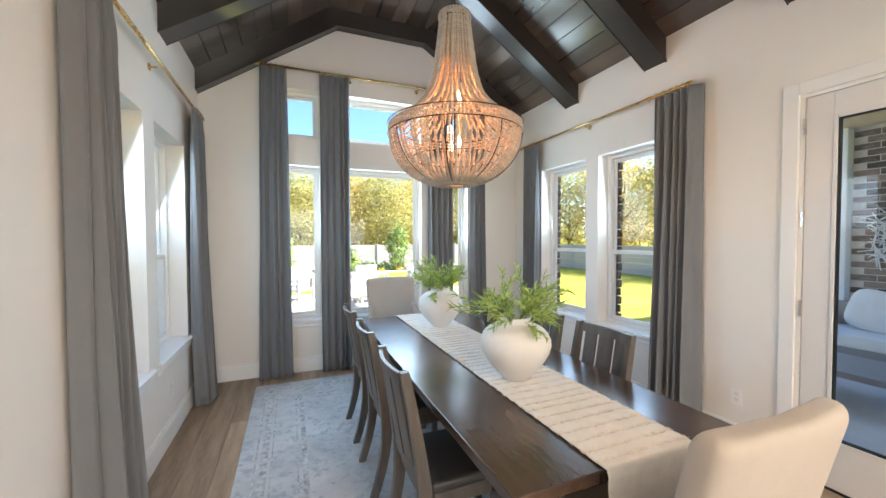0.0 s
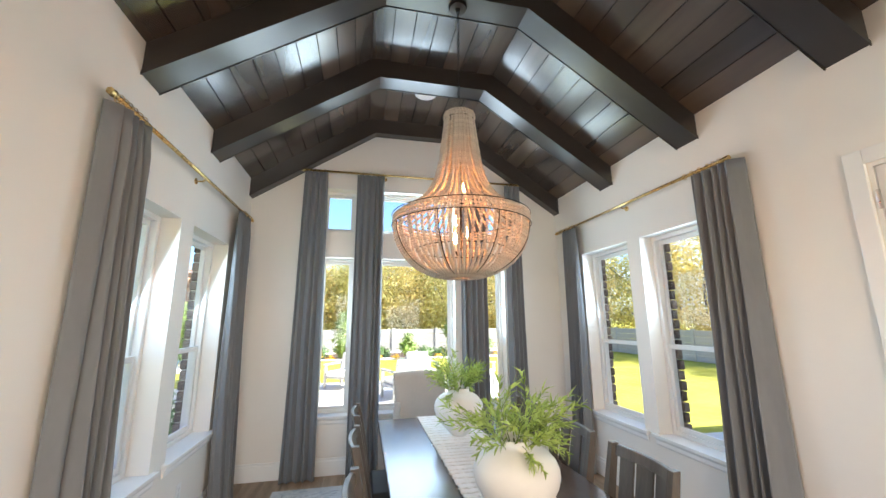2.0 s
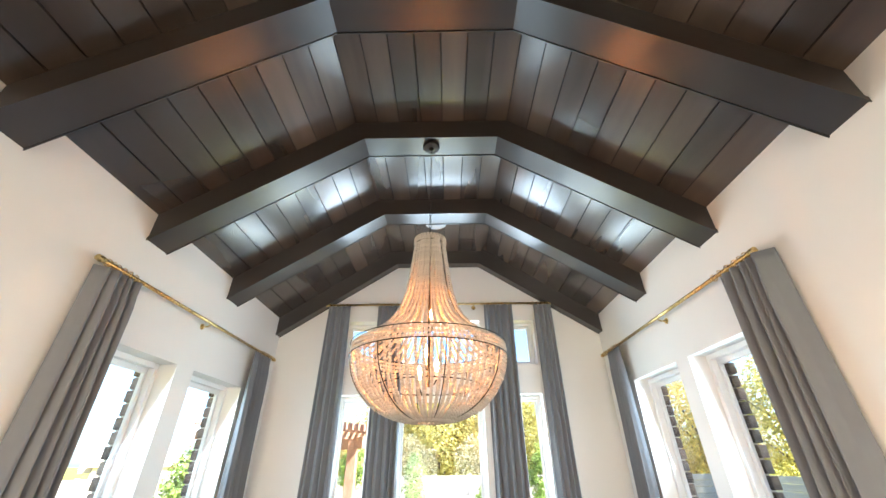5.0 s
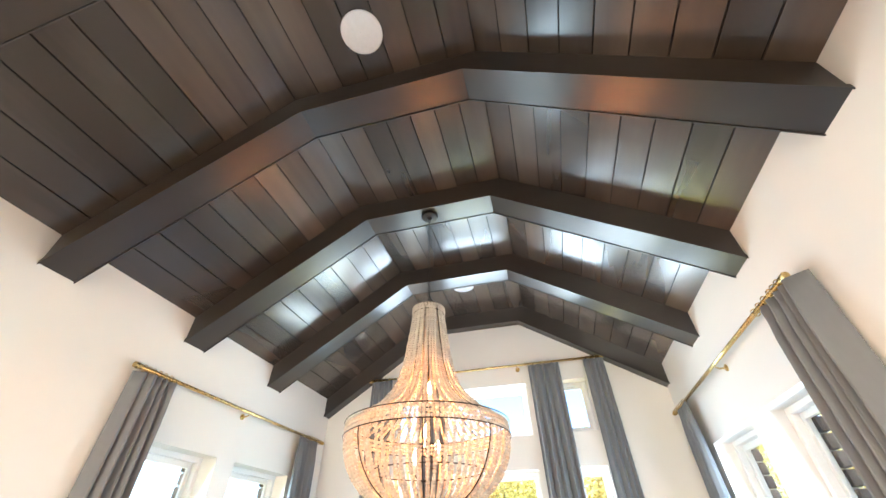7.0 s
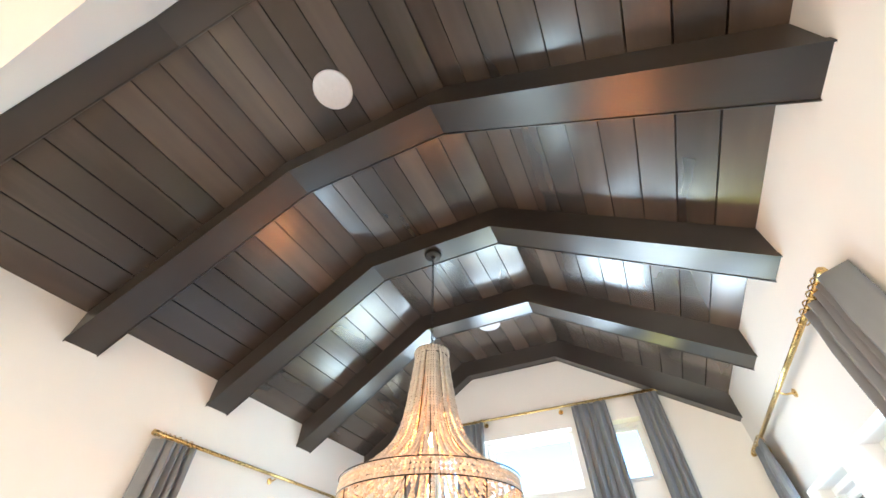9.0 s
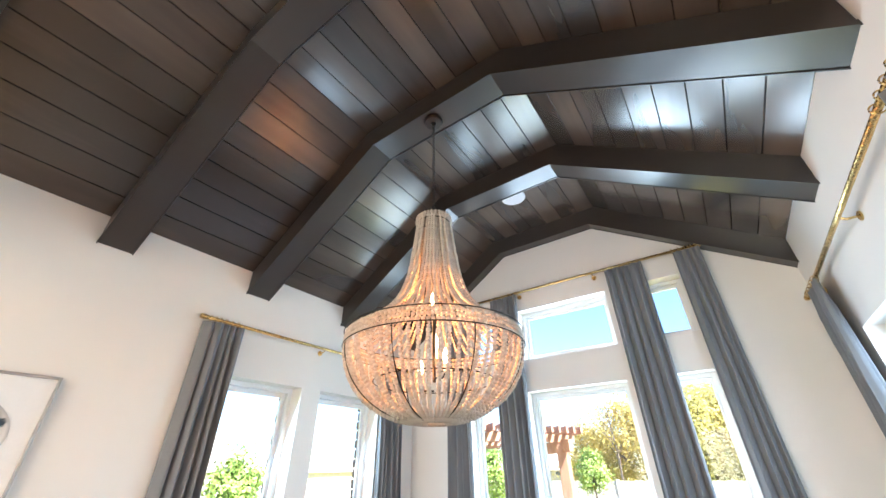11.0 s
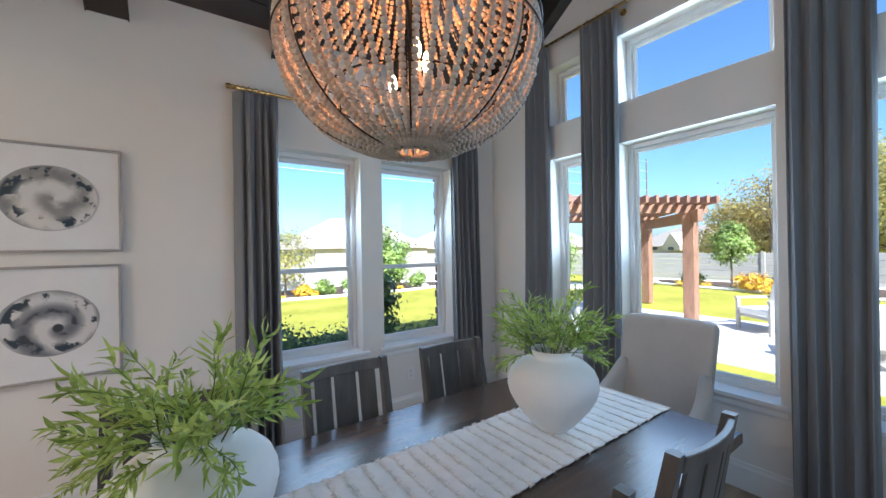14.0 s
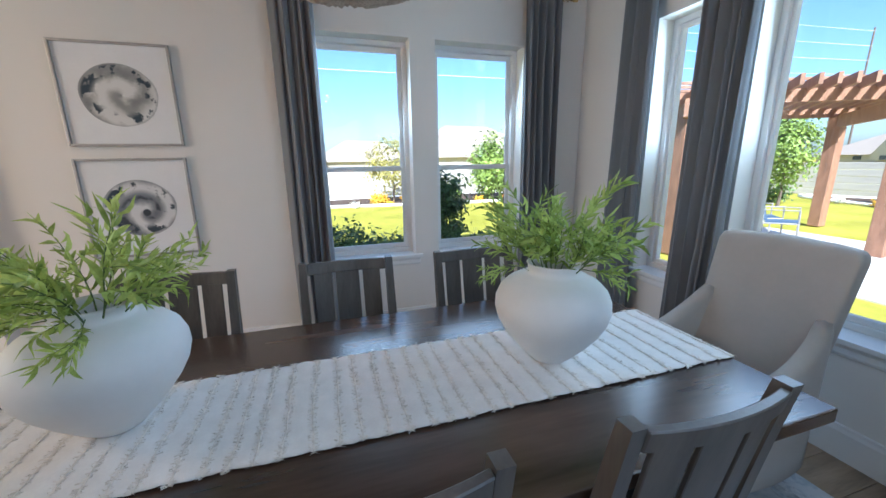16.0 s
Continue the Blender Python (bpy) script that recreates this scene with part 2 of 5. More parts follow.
def lathe(bm, profile, seg=40, centre=(0, 0, 0)):
    """Turns (radius, height) pairs about the vertical."""
    c = Vector(centre)
    rings = [[bm.verts.new(c + Vector((r * math.cos(2 * math.pi * j / seg), r * math.sin(2 * math.pi * j / seg), z))) for j in range(seg)] for r, z in profile]
    for u, v in zip(rings, rings[1:]):
        for j in range(seg):
            bm.faces.new((u[j], u[(j + 1) % seg], v[(j + 1) % seg], v[j]))
    for ring, flip in ((rings[0], True), (rings[-1], False)):
        if (ring[0].co - ring[len(ring) // 2].co).length > 0.002:
            bm.faces.new(ring[::-1] if flip else ring)
    return bm


def prism(bm, outline, axis, a, b):
    """Extrudes a 2D outline along an axis from a to b."""
    def at(p, q, s):
        return {"x": (s, p, q), "y": (p, s, q), "z": (p, q, s)}[axis]
    u = [bm.verts.new(at(p, q, a)) for p, q in outline]
    v = [bm.verts.new(at(p, q, b)) for p, q in outline]
    n = len(u)
    for i in range(n):
        bm.faces.new((u[i], u[(i + 1) % n], v[(i + 1) % n], v[i]))
    bm.faces.new(u[::-1])
    bm.faces.new(v)
    bmesh.ops.recalc_face_normals(bm, faces=bm.faces)
    return bm


def mesh_of(name, bm, material, smooth=False):
    me = bpy.data.meshes.new(name)
    bm.normal_update()
    bm.to_mesh(me)
    bm.free()
    me.materials.append(material)
    if smooth:
        me.polygons.foreach_set("use_smooth", [True] * len(me.polygons))
    return me


def part(name, bm, material, parent=None, label="", smooth=False):
    ob = new(name, mesh_of(name, bm, material, smooth))
    if parent:
        ob.parent = parent
    if label:
        ob["label"] = label
    return ob


def shared(name, me, parent, m=None):
    ob = new(name, me)
    ob.parent = parent
    if m is not None:
        ob.matrix_basis = m
    return ob


def thing(name, label, category, at=(0, 0, 0), group="", kind="", turn=0):
    e = new(name)
    e.matrix_basis = pose(*at, 0, 0, turn)
    return tagged(e, label, category, group, kind)


def structure(name, bm, material, label, category):
    return tagged(part(name, bm, material), label, category, kind="structure")


# ---- the room: floor 0, walls, vault ----
XL, XR, YN, YF = -0.885, 2.875, 0.42, 4.625
MID = 0.995
EAVE, PEAK = 3.15, 4.03
KNEE_L, KNEE_R = 0.39, 1.60
WT = 0.20
BACK = -4.5
GROUND = -0.15

WIN_LEFT = ((2.33, 3.09, 0.64, 2.295), (3.29, 4.05, 0.64, 2.295))
WIN_RIGHT = ((2.375, 3.135, 0.62, 2.325), (3.30, 4.06, 0.62, 2.325))
WIN_FAR = ((-0.11, 0.27, 0.58, 2.30), (0.55, 1.48, 0.58, 2.30), (1.74, 2.12, 0.58, 2.30))
TRANSOM = ((-0.11, 0.27, 2.61, 3.13), (0.55, 1.48, 2.61, 3.13), (1.74, 2.12, 2.61, 3.13))
DOOR = (0.60, 1.505, 0.0, 2.35)
# assumed openings in the unseen back wall, there to carry the fill lamps
WIN_BACK_ADDED = ((-0.55, 0.75, 0.60, 2.55), (1.25, 2.55, 0.60, 2.55))


def wall_bm(a0, a1, z1, holes, axis, c0, c1):
    """A wall from a0 to a1, up to z1, between c0 and c1 across, with holes through it."""
    bm = bmesh.new()
    cuts = sorted({a0, a1, *[h[i] for h in holes for i in (0, 1)]})
    for u, v in zip(cuts, cuts[1:]):
        mine = sorted([h for h in holes if h[0] <= u + 1e-6 and h[1] >= v - 1e-6], key=lambda h: h[2])
        z = 0.0
        for h in [*mine, (0, 0, z1, z1)]:
            if h[2] - z > 1e-4:
                box(bm, *((u, v, c0, c1) if axis == "x" else (c0, c1, u, v)), z, h[2])
            z = h[3]
    bmesh.ops.remove_doubles(bm, verts=bm.verts, dist=1e-5)
    return bm


structure("wall_left", wall_bm(BACK, YF + WT, EAVE + 0.05, WIN_LEFT, "y", XL - WT, XL), WALL, "warm white painted wall with two tall windows", "wall")
structure("wall_right", wall_bm(BACK, YF + WT, EAVE + 0.05, (*WIN_RIGHT, DOOR), "y", XR, XR + WT), WALL, "warm white painted wall with windows and glazed door", "wall")
far = wall_bm(XL, XR, EAVE, (*WIN_FAR, *TRANSOM), "x", YF, YF + WT)
prism(far, [(XL, EAVE), (XR, EAVE), (KNEE_R, PEAK + 0.03), (KNEE_L, PEAK + 0.03)], "y", YF, YF + WT)
structure("wall_far", far, WALL, "warm white gable wall with tall windows and transoms", "wall")
near = wall_bm(XL, XR, EAVE, ((XL + 0.12, XR - 0.12, 0.0, 2.75),), "x", YN - WT, YN)
prism(near, [(XL, EAVE), (XR, EAVE), (KNEE_R, PEAK + 0.03), (KNEE_L, PEAK + 0.03)], "y", YN - WT, YN)
structure("wall_near", near, WALL, "warm white gable wall over a wide cased opening", "wall")
structure("wall_back", wall_bm(XL - WT, XR + WT, 3.2, WIN_BACK_ADDED, "x", BACK - WT, BACK), WALL, "warm white wall of adjoining space with added windows for fill light", "wall")
structure("ceiling_back", boxes((XL - WT, XR + WT, BACK - WT, YN - WT, 3.05, 3.2)), WALL, "plain white flat ceiling of adjoining space", "ceiling")
structure("subfloor", boxes((XL - WT, XR + WT, BACK - WT, YF + WT, GROUND - 0.25, -0.02)), GAP, "dark base under the floor boards", "floor")

# ceiling boards, all one mesh
bm = bmesh.new()
outline = [(XL, EAVE), (KNEE_L, PEAK), (KNEE_R, PEAK), (XR, EAVE)]
for (xa, za), (xb, zb) in zip(outline, outline[1:]):
    run = math.hypot(xb - xa, zb - za)
    count = round(run / 0.168)
    w = run / count
    ux, uz = (xb - xa) / run, (zb - za) / run
    for i in range(count):
        s0, s1 = i * w + 0.0022, (i + 1) * w - 0.0022
        frame_m = Matrix(((ux, 0, -uz, xa), (0, 1, 0, 0), (uz, 0, ux, za), (0, 0, 0, 1)))
        box(bm, s0, s1, YN, YF, 0.0, 0.018, frame_m)
soften(bm, 0.002, 1)
structure("ceiling", bm, CEIL, "vaulted dark stained plank ceiling with satin sheen", "ceiling")
bm = bmesh.new()
prism(bm, [(XL - WT, EAVE - 0.08), (KNEE_L, PEAK + 0.02), (KNEE_R, PEAK + 0.02), (XR + WT, EAVE - 0.08), (XR + WT, EAVE + 0.15), (KNEE_R, PEAK + 0.25), (KNEE_L, PEAK + 0.25), (XL - WT, EAVE + 0.15)], "y", YN - WT - 0.02, YF + WT)
structure("roof_deck", bm, GAP, "dark backing deck above the ceiling boards", "roof")

BEAM_LOW = [(XL, 2.95), (0.475, 3.853), (1.508, 3.853), (XR, 2.95)]
BEAM_TOP = [(XR, EAVE + 0.004), (KNEE_R, PEAK + 0.006), (KNEE_L, PEAK + 0.006), (XL, EAVE + 0.004)]
LIP = [(XL, 2.944), (0.475, 3.846), (1.508, 3.846), (XR, 2.944), (XR, 2.972), (1.503, 3.875), (0.48, 3.875), (XL, 2.972)]
for y0, y1 in ((1.39, 1.583), (2.405, 2.602), (3.425, 3.618), (4.515, YF), (YN, 0.565)):
    beam = thing("ceiling_beam", "dark stained boxed timber beam following the vault", "beam", group="ceiling beams", at=(0, (y0 + y1) / 2, 0))
    h = (y1 - y0) / 2
    part("beam_box", soften(prism(bmesh.new(), BEAM_LOW + BEAM_TOP, "y", -h, h), 0.003, 1), BEAM, beam)
    part("bottom_edge", prism(bmesh.new(), LIP, "y", h - 0.001, h + 0.005), BEAM, beam)
    part("bottom_edge", prism(bmesh.new(), LIP, "y", -h - 0.005, -h + 0.001), BEAM, beam)

for y in (1.12, 3.87):
    sp = thing("ceiling_speaker", "round white in-ceiling speaker grille on dark boards", "speaker", at=(MID - 0.01, y, PEAK), group="ceiling speakers")
    part("grille", lathe(bmesh.new(), [(0.118, 0.002), (0.119, -0.006), (0.112, -0.010), (0.0005, -0.011)], 48), SPEAKER, sp, smooth=False)


# ---- baseboards ----
def baseboard(name, bm):
    structure(name, bm, TRIM, "tall white painted baseboard", "baseboard")


def base_outline(side):
    return [(0, 0), (side * 0.016, 0), (side * 0.016, 0.135), (side * 0.010, 0.150), (side * 0.010, 0.165), (0, 0.168)]


baseboard("baseboard_left", prism(bmesh.new(), [(XL + p, q) for p, q in base_outline(1)], "y", YN, YF))
baseboard("baseboard_right", prism(bmesh.new(), [(XR + p, q) for p, q in base_outline(-1)], "y", DOOR[1] + 0.088, YF))
baseboard("baseboard_far", prism(bmesh.new(), [(YF + p, q) for p, q in base_outline(-1)], "x", XL + 0.017, XR - 0.017))


# ---- windows ----
def window(name, a0, a1, z0, z1, place, hung=True, stool=True):
    """A window in local x (width), y (outwards), z; place puts it on its wall."""
    w = thing(name, "white double-hung window with drywall returns and clear glass" if hung else "white fixed picture window with clear glass", "window", kind="structure")
    w.matrix_basis = place
    dep0, dep1 = 0.128, WT + 0.02
    f = 0.036
    bm = boxes((a0, a0 + f, dep0, dep1, z0, z1), (a1 - f, a1, dep0, dep1, z0, z1), (a0 + f, a1 - f, dep0, dep1, z1 - f, z1), (a0 + f, a1 - f, dep0, dep1, z0, z0 + f))
    part("window_frame", soften(bm, 0.003, 1), TRIM, w)
    i0, i1, j0, j1 = a0 + f, a1 - f, z0 + f, z1 - f
    sashes = []
    if hung:
        mid = z0 + (z1 - z0) * 0.425
        sashes = [(j0, mid + 0.02, 0.146, 0.170), (mid - 0.02, j1, 0.172, 0.196)]
    else:
        sashes = [(j0, j1, 0.15, 0.185)]
    s = 0.032 if hung else 0.022
    for b0, b1, d0, d1 in sashes:
        bm = boxes((i0, i0 + s, d0, d1, b0, b1), (i1 - s, i1, d0, d1, b0, b1), (i0 + s, i1 - s, d0, d1, b0, b0 + s + 0.006), (i0 + s, i1 - s, d0, d1, b1 - s - 0.006, b1))
        sash = part("sash", soften(bm, 0.003, 1), TRIM, w)
        pane = part("pane", boxes((i0 + s - 0.004, i1 - s + 0.004, (d0 + d1) / 2 - 0.002, (d0 + d1) / 2 + 0.002, b0 + s, b1 - s)), PANE, sash)
        pane.visible_shadow = False
    if stool:
        bm = boxes((a0 - 0.055, a1 + 0.055, -0.038, 0.0, z0 - 0.022, z0 + 0.002), (a0 + 0.001, a1 - 0.001, -0.001, 0.127, z0 - 0.004, z0 + 0.002))
        part("window_sill", soften(bm, 0.005, 2), TRIM, w)
        part("apron", soften(prism(bmesh.new(), [(0, z0 - 0.085), (-0.010, z0 - 0.085), (-0.016, z0 - 0.07), (-0.016, z0 - 0.045), (-0.028, z0 - 0.024), (0, z0 - 0.023)], "x", a0 - 0.035, a1 + 0.035), 0.002, 1), TRIM, w)
    return w


ON_FAR = Matrix.Translation((0, YF, 0))
ON_BACK = Matrix.Translation((0, BACK, 0)) @ Matrix.Rotation(math.pi, 4, "Z")
ON_LEFT = Matrix.Translation((XL, 0, 0)) @ Matrix.Rotation(math.pi / 2, 4, "Z")
ON_RIGHT = Matrix.Translation((XR, 0, 0)) @ Matrix.Rotation(-math.pi / 2, 4, "Z")
number = 0
for y0, y1, z0, z1 in WIN_LEFT:
    number += 1
    window(f"window_{number}", y0, y1, z0, z1, ON_LEFT)
for y0, y1, z0, z1 in WIN_RIGHT:
    number += 1
    window(f"window_{number}", -y1, -y0, z0, z1, ON_RIGHT)
for x0, x1, z0, z1 in (*WIN_FAR, *TRANSOM):
    number += 1
    window(f"window_{number}", x0, x1, z0, z1, ON_FAR, hung=False, stool=z0 < 1)
# added windows around the fill lamps behind the camera
for x0, x1, z0, z1 in WIN_BACK_ADDED:
    number += 1
    window(f"window_{number}", -x1, -x0, z0, z1, ON_BACK, hung=False)

# ---- glazed door ----
door = thing("door_1", "pale painted full-glass patio door, closed", "door", kind="structure")
door.matrix_basis = ON_RIGHT
d0, d1 = -DOOR[1], -DOOR[0]
part("casing", soften(boxes((d0 - 0.085, d0 - 0.004, -0.02, 0, 0, 2.43), (d1 + 0.004, d1 + 0.085, -0.02, 0, 0, 2.43), (d0 - 0.004, d1 + 0.004, -0.02, 0, 2.352, 2.43)), 0.005, 2), TRIM, door)
part("jamb", boxes((d0, d0 + 0.018, 0, WT, 0, 2.35), (d1 - 0.018, d1, 0, WT, 0, 2.35), (d0 + 0.018, d1 - 0.018, 0, WT, 2.332, 2.35)), TRIM, door)
leaf = part("door_leaf", soften(boxes((d0 + 0.021, d0 + 0.15, 0.004, 0.046, 0.012, 2.329), (d1 - 0.15, d1 - 0.021, 0.004, 0.046, 0.012, 2.329), (d0 + 0.15, d1 - 0.15, 0.004, 0.046, 2.19, 2.329), (d0 + 0.15, d1 - 0.15, 0.004, 0.046, 0.012, 0.285)), 0.003, 1), DOORPAINT, door)
part("glazing_bead", soften(boxes((d0 + 0.15, d0 + 0.168, -0.003, 0.05, 0.285, 2.19), (d1 - 0.168, d1 - 0.15, -0.003, 0.05, 0.285, 2.19), (d0 + 0.168, d1 - 0.168, -0.003, 0.05, 2.172, 2.19), (d0 + 0.168, d1 - 0.168, -0.003, 0.05, 0.285, 0.303)), 0.004, 2), DOORPAINT, leaf)
part("spacer", boxes((d0 + 0.1682, d0 + 0.174, 0.006, 0.040, 0.303, 2.172), (d1 - 0.174, d1 - 0.1682, 0.006, 0.040, 0.303, 2.172), (d0 + 0.174, d1 - 0.174, 0.006, 0.040, 2.166, 2.172), (d0 + 0.174, d1 - 0.174, 0.006, 0.040, 0.303, 0.309)), IRON, leaf, "black glazing spacer")
pane = part("pane", boxes((d0 + 0.160, d1 - 0.160, 0.02, 0.026, 0.295, 2.18)), PANE, leaf)
pane.visible_shadow = False
for z in (0.22, 1.05, 1.60, 2.16):
    part("hinge", soften(boxes((d0 + 0.010, d0 + 0.026, -0.010, 0.004, z - 0.05, z + 0.05)), 0.004, 2), NICKEL, door, "satin nickel hinge")
part("lever", tube(bmesh.new(), [(d1 - 0.08, 0.004, 1.0), (d1 - 0.08, -0.05, 1.0), (d1 - 0.19, -0.055, 1.0)], 0.010), NICKEL, leaf)
part("threshold", soften(boxes((d0 + 0.018, d1 - 0.018, 0.0, WT, -0.01, 0.011)), 0.003, 1), IRON, door)


# ---- curtains and rods ----
def curtain(at, turn, width, z1, folds, seed, label, group, spread=1.12, back=0, deep_low=0.045):
    """A pleated panel; local x runs along the rod, y into the room. back is the end (-1 or 1) that returns to the wall."""
    rng = random.Random(seed)
    c = thing("curtain", label, "curtain", at=at, group=group, turn=turn)
    bm = bmesh.new()
    cols, rowsn = folds * 16, 30
    phase = [rng.uniform(-0.9, 0.9) for _ in range(folds + 2)]
    deep = [rng.uniform(0.6, 1.25) for _ in range(folds + 2)]
    gait = [rng.uniform(0.65, 1.35) for _ in range(folds)]
    knots = [0.0]
    for g in gait:
        knots.append(knots[-1] + g / sum(gait))
    grid = []
    for row in range(rowsn + 1):
        h = row / rowsn
        z = 0.006 + (z1 - 0.006) * h
        low = 1 - h
        wide = width * (0.97 + (spread - 0.97) * low ** 0.8)
        kick = 0.03 * low ** 3
        line = []
        for i in range(cols + 1):
            f = i / cols * folds
            k = min(int(f), folds - 1)
            u = knots[k] + (knots[k + 1] - knots[k]) * (f - k)
            d = deep[k] * (1 - f + k) + deep[k + 1] * (f - k)
            p = phase[k] * (1 - f + k) + phase[k + 1] * (f - k)
            amp = (0.020 + deep_low * low ** 0.7) * d
            if h > 0.955:
                amp *= 0.7
            wave = math.sin(2 * math.pi * f + p * low * 1.3)
            x = (u - 0.5) * wide + 0.014 * math.sin(4 * math.pi * f + p) * (0.3 + 0.7 * low)
            x += 0.008 * math.sin(4 * h + 3 * p) * low
            y = amp * math.copysign(abs(wave) ** 0.8, wave) + 0.004 * math.sin(7 * h + u * 9) + kick
            line.append(Vector((x, y, z)))
        if back:
            edge = line[-1] if back > 0 else line[0]
            sheet = [edge + Vector((back * 0.010 * q, (-0.062 - edge.y) * q / 5, 0)) for q in (1, 2, 3, 4, 5)]
            line = line + sheet if back > 0 else sheet[::-1] + line
        grid.append([bm.verts.new(v) for v in line])
    for u, v in zip(grid, grid[1:]):
        for i in range(len(u) - 1):
            bm.faces.new((u[i], u[i + 1], v[i + 1], v[i]))
    shell(bm, 0.003)
    part("fabric", bm, CURTAIN, c, smooth=True)
    for i in range(folds):
        x = ((knots[i] + knots[i + 1]) / 2 - 0.5) * width * 0.97
        part("drapery_hook", tube(bmesh.new(), [(x, -0.002, z1 - 0.03), (x, -0.004, z1 + 0.004)], 0.002, 5), BRASS, c)
    return c


def rod(a, b, wall_dir, brackets, ring_spots, label, group=""):
    """A brass rod from a to b with finials, brackets towards the wall and rings."""
    a, b, out = Vector(a), Vector(b), Vector(wall_dir)
    d = (b - a).normalized()
    r = thing("curtain_rod", label, "curtain rod", at=(a + b) / 2, group=group)
    o = (a + b) / 2
    part("pole", tube(bmesh.new(), [a - o, b - o], 0.0125, 14), BRASS, r, smooth=True)
    for e, s in ((a, -1), (b, 1)):
        bm = bmesh.new()
        for off, rad, ln in ((0.0, 0.017, 0.02), (0.022, 0.020, 0.028)):
            p = e - o + s * d * off
            tube(bm, [p, p + s * d * ln * 0.3, p + s * d * ln], rad, 16, rad * 0.9)
        part("finial", bm, BRASS, r)
    for f in brackets:
        p = a + (b - a) * f - o
        reach = 0.066
        bm = tube(bmesh.new(), [p - Vector((0, 0, 0.018)), p - Vector((0, 0, 0.03)) + out * 0.02, p + out * reach - Vector((0, 0, 0.03))], 0.006, 8)
        tube(bm, [p + out * (reach - 0.006) - Vector((0, 0, 0.03)), p + out * reach - Vector((0, 0, 0.03))], 0.024, 16)
        part("bracket", bm, BRASS, r)
    for f in ring_spots:
        p = a + (b - a) * f - o
        bm = bmesh.new()
        ring = [p + 0.021 * (math.cos(q) * out.normalized() + math.sin(q) * Vector((0, 0, 1))) for q in [2 * math.pi * j / 18 for j in range(19)]]
        tube(bm, ring, 0.003, 6)
        part("ring", bm, BRASS, r, smooth=True)
    return r


ROD_L, ROD_R = XL + 0.067, XR - 0.067
GREY = "slate grey pinch-pleated floor-length curtain on brass rod"
rod((ROD_L, 2.144, 2.652), (ROD_L, 4.43, 2.652), (-1, 0, 0), (0.10, 0.47, 0.93), [0.01, 0.025, 0.04, 0.06, 0.08, 0.10, 0.89, 0.91, 0.93, 0.95, 0.97, 0.985], "long brushed brass curtain rod beside paired windows", "side curtain rods")
rod((ROD_R, 2.19, 2.668), (ROD_R, 4.45, 2.668), (1, 0, 0), (0.10, 0.47, 0.93), [0.01, 0.03, 0.05, 0.08, 0.11, 0.14, 0.85, 0.88, 0.91, 0.94, 0.965, 0.985], "long brushed brass curtain rod beside paired windows", "side curtain rods")
rod((-0.31, YF - 0.075, 3.315), (2.31, YF - 0.075, 3.315), (0, 1, 0), (0.03, 0.35, 0.66, 0.97), [0.015, 0.04, 0.06, 0.08, 0.22, 0.25, 0.28, 0.31, 0.34, 0.70, 0.73, 0.76, 0.79, 0.82, 0.93, 0.95, 0.97, 0.985], "long high brushed brass curtain rod over gable windows")
curtain((ROD_L + 0.012, 2.305, 0), -90, 0.24, 2.632, 4, 1, GREY, "side curtains", 0.95, back=1, deep_low=0.06)
curtain((ROD_L + 0.012, 4.175, 0), -90, 0.33, 2.632, 5, 2, GREY, "side curtains", 0.85, back=-1, deep_low=0.06)
curtain((ROD_R - 0.008, 2.29, 0), 90, 0.33, 2.648, 5, 3, GREY, "side curtains", 1.02, back=-1, deep_low=0.04)
curtain((ROD_R - 0.008, 4.185, 0), 90, 0.32, 2.648, 5, 4, GREY, "side curtains", 1.02, back=1, deep_low=0.04)
for k, (x0, x1, n, wide) in enumerate(((-0.32, -0.055, 4, 1.22), (0.27, 0.60, 5, 0.95), (1.53, 1.875, 5, 0.93), (2.125, 2.335, 4, 1.1))):
    curtain(((x0 + x1) / 2, YF - 0.085, 0), 180, x1 - x0, 3.295, n, 10 + k, "slate grey pinch-pleated tall curtain before gable windows", "tall gable curtains", wide, deep_low=0.03)

# ---- rug ----


def rug_material():
    m = mat("rug_pile", (0.46, 0.475, 0.50), 0.95, vary=0.12, scale=2.6, second=(0.60, 0.605, 0.61), bump=0.4, bump_scale=300, spec=0.1)
    n, k = m.node_tree.nodes, m.node_tree.links
    b = n["Principled BSDF"]
    old = b.inputs["Base Color"].links[0].from_socket
    tc, vo, no, rp, mix = n.new("ShaderNodeTexCoord"), n.new("ShaderNodeTexVoronoi"), n.new("ShaderNodeTexNoise"), n.new("ShaderNodeValToRGB"), n.new("ShaderNodeMixRGB")
    vo.inputs["Scale"].default_value, no.inputs["Scale"].default_value, no.inputs["Detail"].default_value = 5.5, 7.0, 8
    k.new(tc.outputs["Object"], no.inputs[0])
    k.new(no.outputs["Color"], vo.inputs["Vector"])
    mul = n.new("ShaderNodeMath")
    mul.operation = "MULTIPLY"
    k.new(vo.outputs["Distance"], mul.inputs[0])
    k.new(no.outputs[0], mul.inputs[1])
    k.new(mul.outputs[0], rp.inputs[0])
    rp.color_ramp.elements[0].position, rp.color_ramp.elements[1].position = 0.08, 0.24
    rp.color_ramp.elements[0].color, rp.color_ramp.elements[1].color = (1, 1, 1, 1), (0, 0, 0, 1)
    k.new(rp.outputs[0], mix.inputs[0])
    k.new(old, mix.inputs[1])
    mix.inputs[2].default_value = (0.36, 0.395, 0.44, 1)
    k.new(mix.outputs[0], b.inputs["Base Color"])
    return m


